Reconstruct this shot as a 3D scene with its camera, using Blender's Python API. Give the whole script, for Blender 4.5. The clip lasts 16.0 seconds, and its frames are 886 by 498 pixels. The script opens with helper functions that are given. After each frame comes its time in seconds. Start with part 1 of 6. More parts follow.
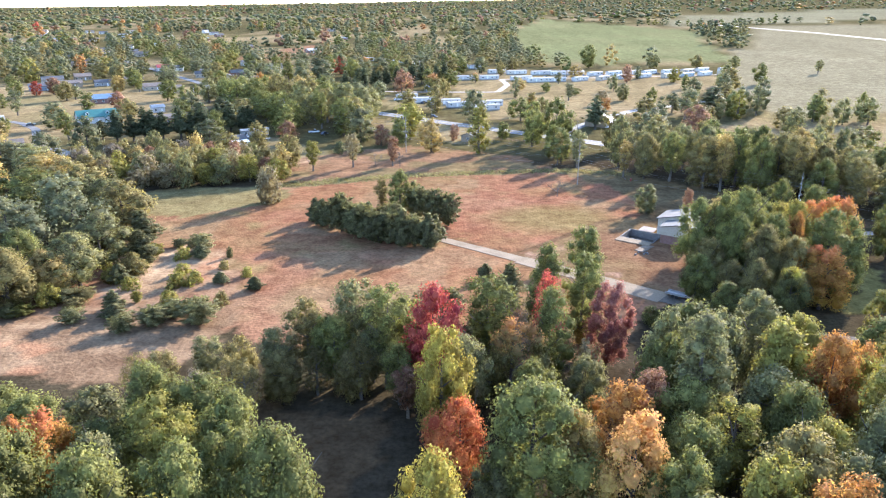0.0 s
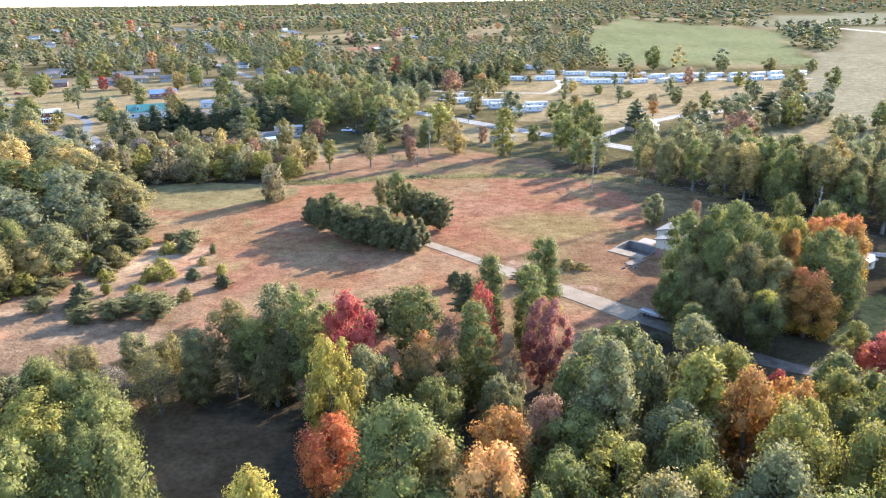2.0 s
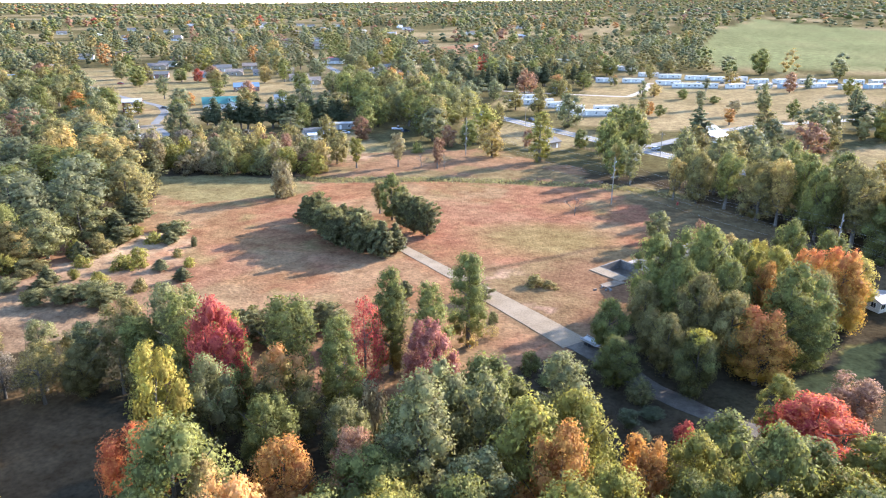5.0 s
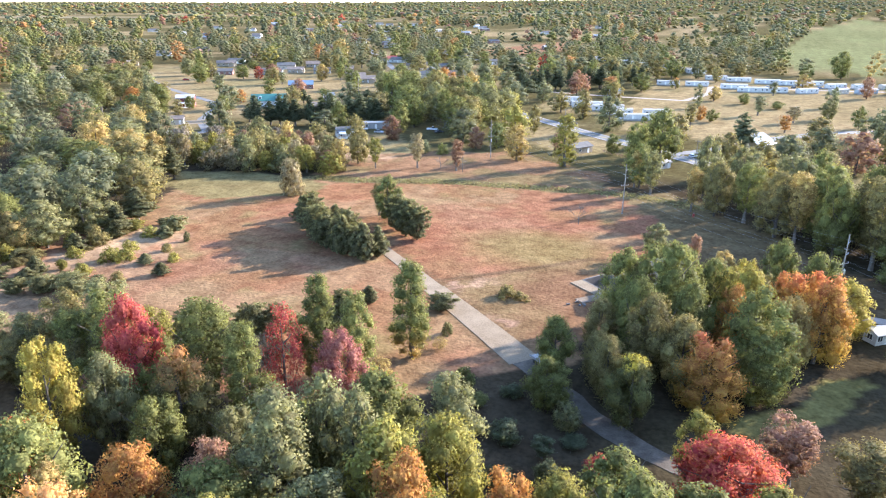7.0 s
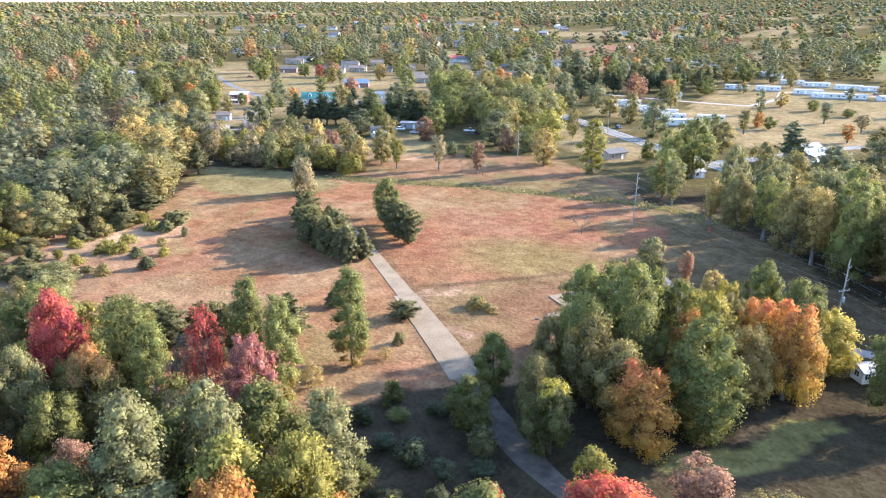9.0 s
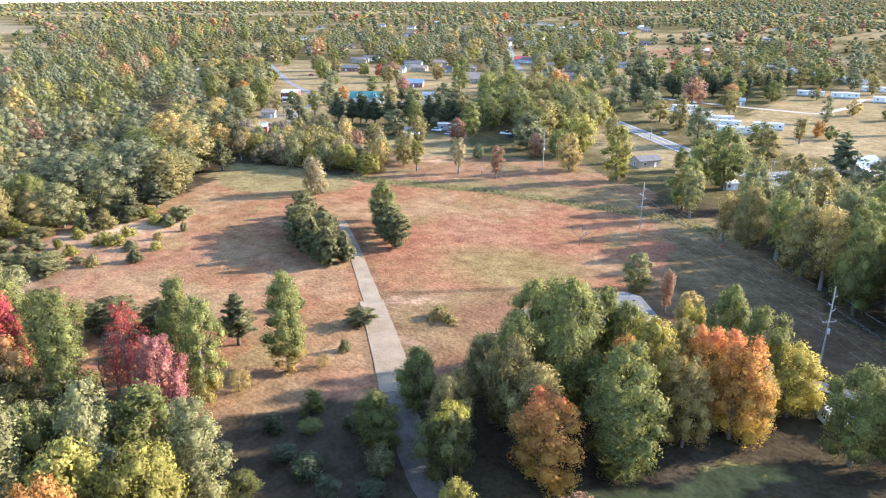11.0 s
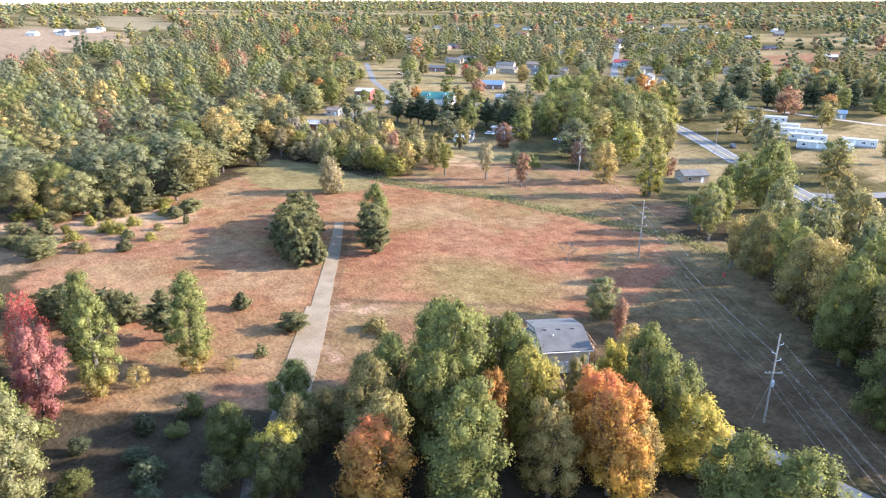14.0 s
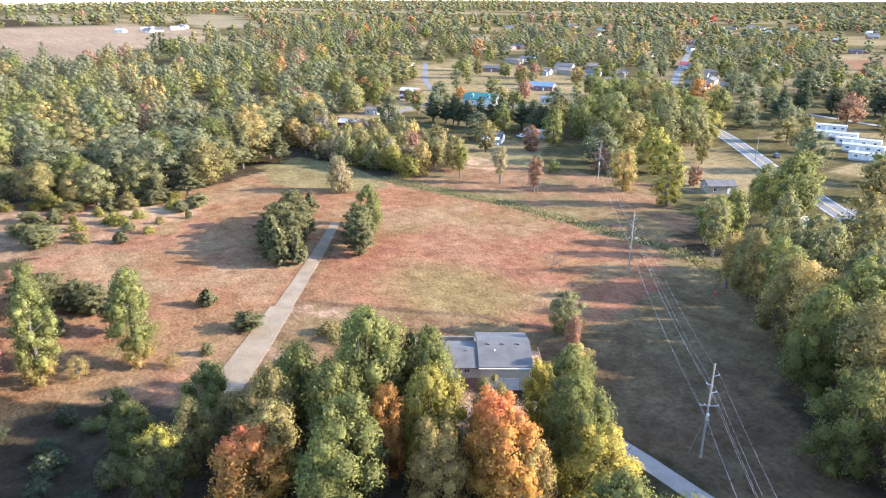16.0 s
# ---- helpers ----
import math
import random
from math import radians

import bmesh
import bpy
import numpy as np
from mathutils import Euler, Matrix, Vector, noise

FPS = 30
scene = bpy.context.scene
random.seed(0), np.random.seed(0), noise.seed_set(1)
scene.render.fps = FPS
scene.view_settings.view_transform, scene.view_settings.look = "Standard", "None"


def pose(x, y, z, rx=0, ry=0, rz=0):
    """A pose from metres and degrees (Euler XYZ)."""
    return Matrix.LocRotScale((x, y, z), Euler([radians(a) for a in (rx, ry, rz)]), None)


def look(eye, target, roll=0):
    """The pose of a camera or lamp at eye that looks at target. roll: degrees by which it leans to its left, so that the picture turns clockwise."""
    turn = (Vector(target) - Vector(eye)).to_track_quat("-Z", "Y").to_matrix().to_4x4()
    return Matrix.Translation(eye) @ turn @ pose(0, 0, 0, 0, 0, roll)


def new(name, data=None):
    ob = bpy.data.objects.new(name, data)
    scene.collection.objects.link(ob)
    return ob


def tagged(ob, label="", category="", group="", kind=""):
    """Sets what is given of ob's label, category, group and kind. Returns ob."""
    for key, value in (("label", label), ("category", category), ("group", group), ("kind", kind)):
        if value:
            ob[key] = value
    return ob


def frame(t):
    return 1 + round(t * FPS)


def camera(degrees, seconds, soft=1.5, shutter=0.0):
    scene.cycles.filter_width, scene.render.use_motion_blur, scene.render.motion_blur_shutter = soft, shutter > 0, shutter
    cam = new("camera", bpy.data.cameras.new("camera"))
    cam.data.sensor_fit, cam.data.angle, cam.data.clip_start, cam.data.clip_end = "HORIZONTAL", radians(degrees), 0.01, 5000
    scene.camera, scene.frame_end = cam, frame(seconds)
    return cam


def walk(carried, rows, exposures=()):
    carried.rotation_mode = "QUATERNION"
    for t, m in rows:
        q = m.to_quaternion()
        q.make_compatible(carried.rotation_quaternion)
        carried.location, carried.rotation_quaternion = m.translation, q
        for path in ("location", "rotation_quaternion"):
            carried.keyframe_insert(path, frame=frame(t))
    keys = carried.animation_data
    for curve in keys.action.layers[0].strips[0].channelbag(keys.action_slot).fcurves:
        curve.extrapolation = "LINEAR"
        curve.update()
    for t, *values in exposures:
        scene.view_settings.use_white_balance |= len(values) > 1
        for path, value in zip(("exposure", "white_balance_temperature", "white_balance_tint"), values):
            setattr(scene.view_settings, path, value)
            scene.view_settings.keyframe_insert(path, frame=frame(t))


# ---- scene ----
cam = camera(64.0, 16.0, soft=1.15)
METRES, EYE, TILT, LEAN, TURN = 200.0, 62.5, -19.4, 0.0, 0.0
ROWS = [
    (0.0, 0.0, 0.0, 0.0, 0.0, 0.0, -0.0),
    (0.5, 0.0306, 0.0057, 0.0022, 1.57, -0.04, -0.58),
    (1.0, 0.0626, 0.0125, 0.0044, 3.22, -0.06, -1.12),
    (1.5, 0.0925, 0.0197, 0.0071, 4.68, -0.14, -1.68),
    (2.0, 0.1237, 0.028, 0.0102, 6.3, -0.19, -2.27),
    (2.5, 0.1528, 0.0367, 0.0138, 7.85, -0.31, -2.91),
    (3.0, 0.1834, 0.0473, 0.0177, 9.46, -0.42, -3.5),
    (3.5, 0.2123, 0.058, 0.0215, 11.04, -0.54, -4.05),
    (4.0, 0.2407, 0.0695, 0.0258, 12.59, -0.68, -4.63),
    (6.5, 0.3816, 0.1395, 0.0524, 20.85, -1.66, -7.46),
    (7.0, 0.4073, 0.1553, 0.0582, 22.46, -1.88, -7.96),
    (7.5, 0.4333, 0.1725, 0.0646, 24.25, -2.14, -8.54),
    (8.0, 0.4575, 0.1898, 0.071, 25.91, -2.44, -9.06),
    (8.5, 0.4826, 0.2087, 0.0779, 27.63, -2.7, -9.56),
    (9.0, 0.5058, 0.2273, 0.0848, 29.28, -3.0, -10.08),
    (11.5, 0.6155, 0.3336, 0.1234, 37.89, -4.69, -12.55),
    (12.0, 0.6347, 0.3558, 0.1314, 39.54, -5.04, -13.01),
    (12.5, 0.654, 0.3797, 0.1401, 41.25, -5.42, -13.48),
    (13.0, 0.6719, 0.4031, 0.1485, 43.03, -5.82, -13.92),
    (13.5, 0.6895, 0.4276, 0.1576, 44.84, -6.29, -14.4),
    (14.0, 0.7058, 0.4514, 0.1663, 46.54, -6.74, -14.8),
    (14.5, 0.7218, 0.4763, 0.1752, 48.26, -7.18, -15.19),
    (15.0, 0.7362, 0.5003, 0.1838, 49.73, -7.58, -15.53),
    (15.5, 0.7499, 0.5246, 0.1927, 51.48, -8.06, -15.91),
    (16.0, 0.7636, 0.5501, 0.2024, 53.2, -8.56, -16.28),
]
EXPOSURES = [(0.0, 3.19, 5950, 17), (3.0, 3.25, 6000, 17), (7.0, 3.27, 6080, 17), (16.0, 3.25, 6150, 17)]
walk(cam, [(t, pose(0, 0, EYE, TILT, LEAN, TURN) @ pose(METRES * x, METRES * y, METRES * z, 90 + pitch, roll, yaw)) for t, x, y, z, yaw, pitch, roll in ROWS], EXPOSURES)

# ---- daylight: low autumn sun, hazy sky ----
SUN_AZ, SUN_EL = 38.0, 20.5          # degrees from +y towards +x, and above the horizon
world = bpy.data.worlds.new("sky")
scene.world = world
world.use_nodes = True
wn = world.node_tree.nodes
sky = wn.new("ShaderNodeTexSky")
sky.sky_type, sky.sun_disc = "NISHITA", False
sky.sun_elevation, sky.sun_rotation = radians(SUN_EL), radians(SUN_AZ)
sky.air_density, sky.dust_density, sky.ozone_density = 1.0, 0.4, 2.0
wn["Background"].inputs["Strength"].default_value = 0.115
world.node_tree.links.new(sky.outputs[0], wn["Background"].inputs["Color"])
sun = new("sun", bpy.data.lights.new("sun", "SUN"))
sun.data.energy, sun.data.angle, sun.data.color = 2.72, radians(0.6), (1.0, 0.91, 0.78)
a, e = radians(SUN_AZ), radians(SUN_EL)
sun.matrix_world = look((0, 0, 200), (-math.sin(a) * math.cos(e), -math.cos(a) * math.cos(e), 200 - math.sin(e)))


# ---- materials ----
def material(name, rough=0.8, spec=0.3, metal=0.0):
    m = bpy.data.materials.new(name)
    m.use_nodes = True
    b = m.node_tree.nodes["Principled BSDF"]
    b.inputs["Roughness"].default_value = rough
    b.inputs["Specular IOR Level"].default_value = spec
    b.inputs["Metallic"].default_value = metal
    return m, m.node_tree.nodes, m.node_tree.links, b


def ramp(n, stops):
    r = n.new("ShaderNodeValToRGB")
    el = r.color_ramp.elements
    while len(el) < len(stops):
        el.new(0.5)
    for s, (p, c) in zip(el, stops):
        s.position, s.color = p, (*c, 1)
    return r


def mixer(n, l, kind, fac, a, b):
    m = n.new("ShaderNodeMix")
    m.data_type, m.blend_type = "RGBA", kind
    for sock, v in ((m.inputs[0], fac), (m.inputs[6], a), (m.inputs[7], b)):
        if hasattr(v, "links"):
            l.new(v, sock)
        else:
            sock.default_value = v if isinstance(v, float) else (*v, 1)
    return m.outputs[2]


def noise_tex(n, l, scale, detail=4.0, coords="Object"):
    tc, t = n.new("ShaderNodeTexCoord"), n.new("ShaderNodeTexNoise")
    t.inputs["Scale"].default_value, t.inputs["Detail"].default_value = scale, detail
    l.new(tc.outputs[coords], t.inputs["Vector"])
    return t.outputs["Fac"]


def bump(n, l, b, height, strength=0.4, dist=0.05):
    k = n.new("ShaderNodeBump")
    k.inputs["Strength"].default_value, k.inputs["Distance"].default_value = strength, dist
    l.new(height, k.inputs["Height"])
    l.new(k.outputs[0], b.inputs["Normal"])


def surface(name, c1, c2, scale=2.0, rough=0.8, spec=0.3, metal=0.0, fine=18.0, relief=0.3):
    """A worn surface: large stains between two colours, fine grain over them, and relief."""
    m, n, l, b = material(name, rough, spec, metal)
    big = ramp(n, [(0.3, c1), (0.7, c2)])
    l.new(noise_tex(n, l, scale), big.inputs[0])
    small = ramp(n, [(0.25, (0.72, 0.72, 0.72)), (0.75, (1.12, 1.12, 1.12))])
    g = noise_tex(n, l, fine, 6.0)
    l.new(g, small.inputs[0])
    l.new(mixer(n, l, "MULTIPLY", 1.0, big.outputs[0], small.outputs[0]), b.inputs["Base Color"])
    if relief:
        bump(n, l, b, g, relief)
    return m


def leaf_material(name, dark, light, top=None, top_at=0.7, soft=0.2, low=None, low_at=0.26, relief=0.8):
    """Foliage: each leaf cluster and each tree has its own tone; 'top' is the colour that has turned first, high in the crown."""
    m, n, l, b = material(name, 0.75, 0.08)
    geo, info, tc = n.new("ShaderNodeNewGeometry"), n.new("ShaderNodeObjectInfo"), n.new("ShaderNodeTexCoord")
    r = ramp(n, [(0.0, tuple(0.9 * v for v in dark)), (0.3, dark), (0.8, light), (1.0, tuple(1.2 * v for v in light))])
    l.new(geo.outputs["Random Per Island"], r.inputs[0])
    col = r.outputs[0]
    sep = n.new("ShaderNodeSeparateXYZ")
    l.new(tc.outputs["Generated"], sep.inputs[0])
    patch = n.new("ShaderNodeTexNoise")
    patch.inputs["Scale"].default_value = 5.0
    l.new(tc.outputs["Generated"], patch.inputs["Vector"])
    for tone, at, sign in ((top, top_at, 1.0), (low, low_at, -1.0)):
        if tone:
            k, add = n.new("ShaderNodeMapRange"), n.new("ShaderNodeMath")
            add.operation = "MULTIPLY_ADD"
            l.new(patch.outputs[0], add.inputs[0])
            add.inputs[1].default_value = 0.45
            l.new(sep.outputs[2], add.inputs[2])
            lo, hi = (at + 0.225 - soft, at + 0.225 + soft)
            k.inputs[1].default_value, k.inputs[2].default_value = (lo, hi) if sign > 0 else (hi, lo)
            l.new(add.outputs[0], k.inputs[0])
            col = mixer(n, l, "MIX", k.outputs[0], col, tone)
    grain = n.new("ShaderNodeTexNoise")
    grain.inputs["Scale"].default_value, grain.inputs["Detail"].default_value = 1.1, 3.0
    l.new(tc.outputs["Object"], grain.inputs["Vector"])
    speck = ramp(n, [(0.3, (0.68, 0.68, 0.68)), (0.7, (1.18, 1.18, 1.18))])
    l.new(grain.outputs[0], speck.inputs[0])
    col = mixer(n, l, "MULTIPLY", 1.0, col, speck.outputs[0])
    bump(n, l, b, grain.outputs[0], relief, 0.6)
    val, hue = n.new("ShaderNodeMapRange"), n.new("ShaderNodeHueSaturation")
    l.new(info.outputs["Random"], val.inputs[0])
    val.inputs[3].default_value, val.inputs[4].default_value = 0.8, 1.14
    shift = n.new("ShaderNodeMapRange")
    l.new(geo.outputs["Random Per Island"], shift.inputs[0])
    shift.inputs[3].default_value, shift.inputs[4].default_value = 0.49, 0.512
    l.new(shift.outputs[0], hue.inputs["Hue"])
    l.new(val.outputs[0], hue.inputs["Value"])
    l.new(col, hue.inputs["Color"])
    l.new(hue.outputs[0], b.inputs["Base Color"])
    tr, mx = n.new("ShaderNodeBsdfTranslucent"), n.new("ShaderNodeMixShader")
    l.new(mixer(n, l, "MULTIPLY", 1.0, hue.outputs[0], (1.25, 1.25, 0.9)), tr.inputs[0])
    mx.inputs[0].default_value = 0.43
    l.new(b.outputs[0], mx.inputs[1])
    l.new(tr.outputs[0], mx.inputs[2])
    l.new(mx.outputs[0], n["Material Output"].inputs[0])
    return m


LEAF = {
    "green": leaf_material("leaves_green", (0.114, 0.117, 0.040), (0.180, 0.176, 0.058)),
    "sage": leaf_material("leaves_sage", (0.142, 0.136, 0.064), (0.210, 0.194, 0.088)),
    # green greyed in its colour to stand in for haze over farther trees
    "dull": leaf_material("leaves_haze_green", (0.118, 0.121, 0.066), (0.172, 0.168, 0.092)),
    "olive": leaf_material("leaves_olive", (0.152, 0.126, 0.051), (0.225, 0.180, 0.074)),
    "lime": leaf_material("leaves_yellow_green", (0.172, 0.152, 0.040), (0.246, 0.214, 0.057)),
    "ripe": leaf_material("leaves_ripe_green", (0.205, 0.168, 0.042), (0.290, 0.238, 0.060)),
    "yellow": leaf_material("leaves_yellow", (0.290, 0.230, 0.052), (0.385, 0.305, 0.074)),
    "gold": leaf_material("leaves_gold", (0.274, 0.194, 0.073), (0.381, 0.273, 0.107)),
    "orange": leaf_material("leaves_orange", (0.295, 0.136, 0.044), (0.395, 0.192, 0.062)),
    "rust": leaf_material("leaves_rust", (0.205, 0.110, 0.074), (0.279, 0.154, 0.102)),
    "red": leaf_material("leaves_red", (0.335, 0.064, 0.046), (0.430, 0.112, 0.062)),
    "scarlet": leaf_material("leaves_scarlet", (0.390, 0.110, 0.045), (0.500, 0.165, 0.068), low=(0.400, 0.190, 0.060), low_at=0.3),
    "crimson": leaf_material("leaves_crimson", (0.275, 0.050, 0.047), (0.365, 0.082, 0.070)),
    "dusty": leaf_material("leaves_dusty_red", (0.255, 0.098, 0.086), (0.330, 0.140, 0.120)),
    "pine": leaf_material("needles_pine", (0.072, 0.083, 0.046), (0.113, 0.122, 0.068)),
    "cedar": leaf_material("needles_cedar", (0.104, 0.100, 0.048), (0.164, 0.152, 0.073)),
    "straw": leaf_material("leaves_straw", (0.205, 0.160, 0.088), (0.268, 0.214, 0.126)),
    "grey": leaf_material("twigs_grey", (0.154, 0.125, 0.097), (0.201, 0.165, 0.131)),
    "green_orange": leaf_material("leaves_green_orange_top", (0.142, 0.129, 0.050), (0.210, 0.181, 0.071), top=(0.460, 0.228, 0.093), top_at=0.8, soft=0.1),
    "gold_orange": leaf_material("leaves_gold_orange_top", (0.270, 0.192, 0.058), (0.370, 0.262, 0.080), top=(0.461, 0.245, 0.095), top_at=0.62),
    "orange_red": leaf_material("leaves_orange_red_top", (0.330, 0.165, 0.047), (0.440, 0.235, 0.064), top=(0.470, 0.155, 0.068), top_at=0.86, soft=0.12, low=(0.500, 0.330, 0.075)),
    "green_yellow": leaf_material("leaves_green_yellow_top", (0.105, 0.104, 0.040), (0.160, 0.150, 0.056), top=(0.420, 0.350, 0.060), top_at=0.9, soft=0.06),
    "green_gold_low": leaf_material("leaves_green_gold_below", (0.112, 0.116, 0.040), (0.174, 0.170, 0.056), low=(0.445, 0.290, 0.104), low_at=0.13),
}
BARK = surface("bark", (0.055, 0.045, 0.037), (0.11, 0.092, 0.076), 3.0, 0.9, 0.15, fine=25)
PALE_BARK = surface("pale_bark", (0.085, 0.072, 0.06), (0.15, 0.13, 0.108), 3.0, 0.9, 0.15, fine=25)
CONCRETE = surface("worn_concrete", (0.158, 0.121, 0.080), (0.214, 0.166, 0.114), 0.25, 0.95, 0.08, fine=3.0)
# concrete darkened for leaf litter and for the trees' shade over the lane
DIM_LITTERED = surface("dim_littered_concrete", (0.060, 0.049, 0.038), (0.115, 0.098, 0.078), 0.5, 0.95, 0.1, fine=3.0)
DARK_CONCRETE = surface("weathered_block", (0.103, 0.095, 0.088), (0.165, 0.150, 0.137), 0.6, 0.9, 0.2, fine=6.0)
ASPHALT = surface("old_asphalt", (0.083, 0.081, 0.081), (0.123, 0.118, 0.112), 0.2, 0.85, 0.3, fine=3.0)
GRAVEL = surface("pale_gravel", (0.196, 0.166, 0.141), (0.283, 0.241, 0.205), 0.3, 0.95, 0.15, fine=5.0)
PAINT = surface("road_paint", (0.409, 0.396, 0.363), (0.495, 0.482, 0.449), 1.0, 0.7)
YELLOW_PAINT = surface("yellow_road_paint", (0.317, 0.238, 0.053), (0.396, 0.297, 0.066), 1.0, 0.7)
WHITE = surface("white_siding", (0.43, 0.415, 0.39), (0.53, 0.52, 0.49), 0.8, 0.6)
CREAM = surface("cream_siding", (0.345, 0.300, 0.236), (0.410, 0.362, 0.292), 0.8, 0.6)
GREY_WALL = surface("grey_siding", (0.220, 0.214, 0.208), (0.287, 0.275, 0.264), 0.8, 0.7)
BLUE_WALL = surface("pale_blue_siding", (0.214, 0.269, 0.306), (0.275, 0.331, 0.367), 0.8, 0.6)
BRICK = surface("red_brick", (0.165, 0.092, 0.073), (0.233, 0.134, 0.111), 1.2, 0.9, 0.2, fine=9)
RED_WALL = surface("barn_red_boards", (0.147, 0.034, 0.031), (0.202, 0.052, 0.046), 0.8, 0.7)
TAN_WALL = surface("tan_siding", (0.245, 0.190, 0.128), (0.306, 0.245, 0.178), 0.8, 0.7)
GREY_ROOF = surface("grey_shingles", (0.070, 0.068, 0.066), (0.100, 0.097, 0.093), 0.5, 0.85, 0.25, fine=8)
DARK_ROOF = surface("dark_shingles", (0.055, 0.055, 0.061), (0.092, 0.092, 0.095), 0.5, 0.85, 0.25, fine=8)
BROWN_ROOF = surface("brown_shingles", (0.116, 0.092, 0.076), (0.172, 0.138, 0.116), 0.5, 0.85, 0.25, fine=8)
TEAL_ROOF = surface("teal_metal_roof", (0.020, 0.098, 0.082), (0.034, 0.140, 0.116), 0.4, 0.45, 0.5, fine=6)
PALE_ROOF = surface("pale_metal_roof", (0.27, 0.265, 0.25), (0.35, 0.34, 0.325), 0.4, 0.7, 0.1, fine=6, relief=0.1)
BLUE_ROOF = surface("blue_metal_roof", (0.080, 0.128, 0.184), (0.116, 0.172, 0.233), 0.4, 0.45, 0.5, fine=6)
RED_ROOF = surface("red_metal_roof", (0.257, 0.031, 0.025), (0.318, 0.049, 0.037), 0.4, 0.5, 0.4, fine=6)
TRIM = surface("white_trim", (0.66, 0.65, 0.62), (0.78, 0.77, 0.75), 2.0, 0.5)
GLASS = material("dark_window_glass", 0.08, 0.6)[0]
GLASS.node_tree.nodes["Principled BSDF"].inputs["Base Color"].default_value = (0.03, 0.035, 0.04, 1)
RUBBER = surface("tyre_rubber", (0.02, 0.02, 0.02), (0.035, 0.035, 0.035), 5.0, 0.85)
STEEL = surface("galvanised_steel", (0.42, 0.43, 0.44), (0.56, 0.57, 0.58), 3.0, 0.4, 0.5, 0.7)
POLE_WOOD = surface("weathered_pole_wood", (0.17, 0.15, 0.13), (0.27, 0.245, 0.21), 1.5, 0.9, 0.15, fine=12)
BROWN_WOOD = surface("brown_deck_wood", (0.22, 0.13, 0.08), (0.33, 0.21, 0.13), 1.5, 0.8)
CABLE = surface("aluminium_cable", (0.22, 0.22, 0.22), (0.30, 0.30, 0.30), 3.0, 0.6, 0.3)
CAR_PAINT = {c: surface("car_paint_" + c, tuple(0.9 * v for v in k), k, 1.0, 0.25, 0.6, relief=0)
             for c, k in (("white", (0.72, 0.72, 0.72)), ("red", (0.34, 0.03, 0.03)), ("dark", (0.05, 0.055, 0.065)), ("silver", (0.45, 0.46, 0.48)), ("blue", (0.08, 0.14, 0.26)))}


# ---- mesh helpers ----
def mesh_np(name, verts, faces, mats, mat_index=None, smooth=False, normals=None):
    """A mesh from arrays: verts (n, 3); faces: a list of (m, k) index arrays; normals: optional, one a vertex."""
    me = bpy.data.meshes.new(name)
    verts = np.asarray(verts, dtype=np.float32)
    me.vertices.add(len(verts))
    me.vertices.foreach_set("co", verts.ravel())
    loops = np.concatenate([np.asarray(f).ravel() for f in faces]).astype(np.int32)
    totals = np.concatenate([np.full(len(f), np.asarray(f).shape[1]) for f in faces]).astype(np.int32)
    starts = np.concatenate([[0], np.cumsum(totals)[:-1]]).astype(np.int32)
    me.loops.add(len(loops))
    me.loops.foreach_set("vertex_index", loops)
    me.polygons.add(len(totals))
    me.polygons.foreach_set("loop_start", starts)
    me.polygons.foreach_set("loop_total", totals)
    for m in mats:
        me.materials.append(m)
    if mat_index is not None:
        me.polygons.foreach_set("material_index", np.asarray(mat_index, dtype=np.int32))
    if not smooth:
        me.polygons.foreach_set("use_smooth", np.zeros(len(totals), dtype=bool))
    me.update(calc_edges=True)
    if normals is None:
        me.validate()
    else:
        me.normals_split_custom_set_from_vertices(normals.tolist())
    return me


def part(name, me, parent, label="", m=None):
    ob = new(name, me)
    ob.parent = parent
    if m is not None:
        ob.matrix_basis = m
    return tagged(ob, label)


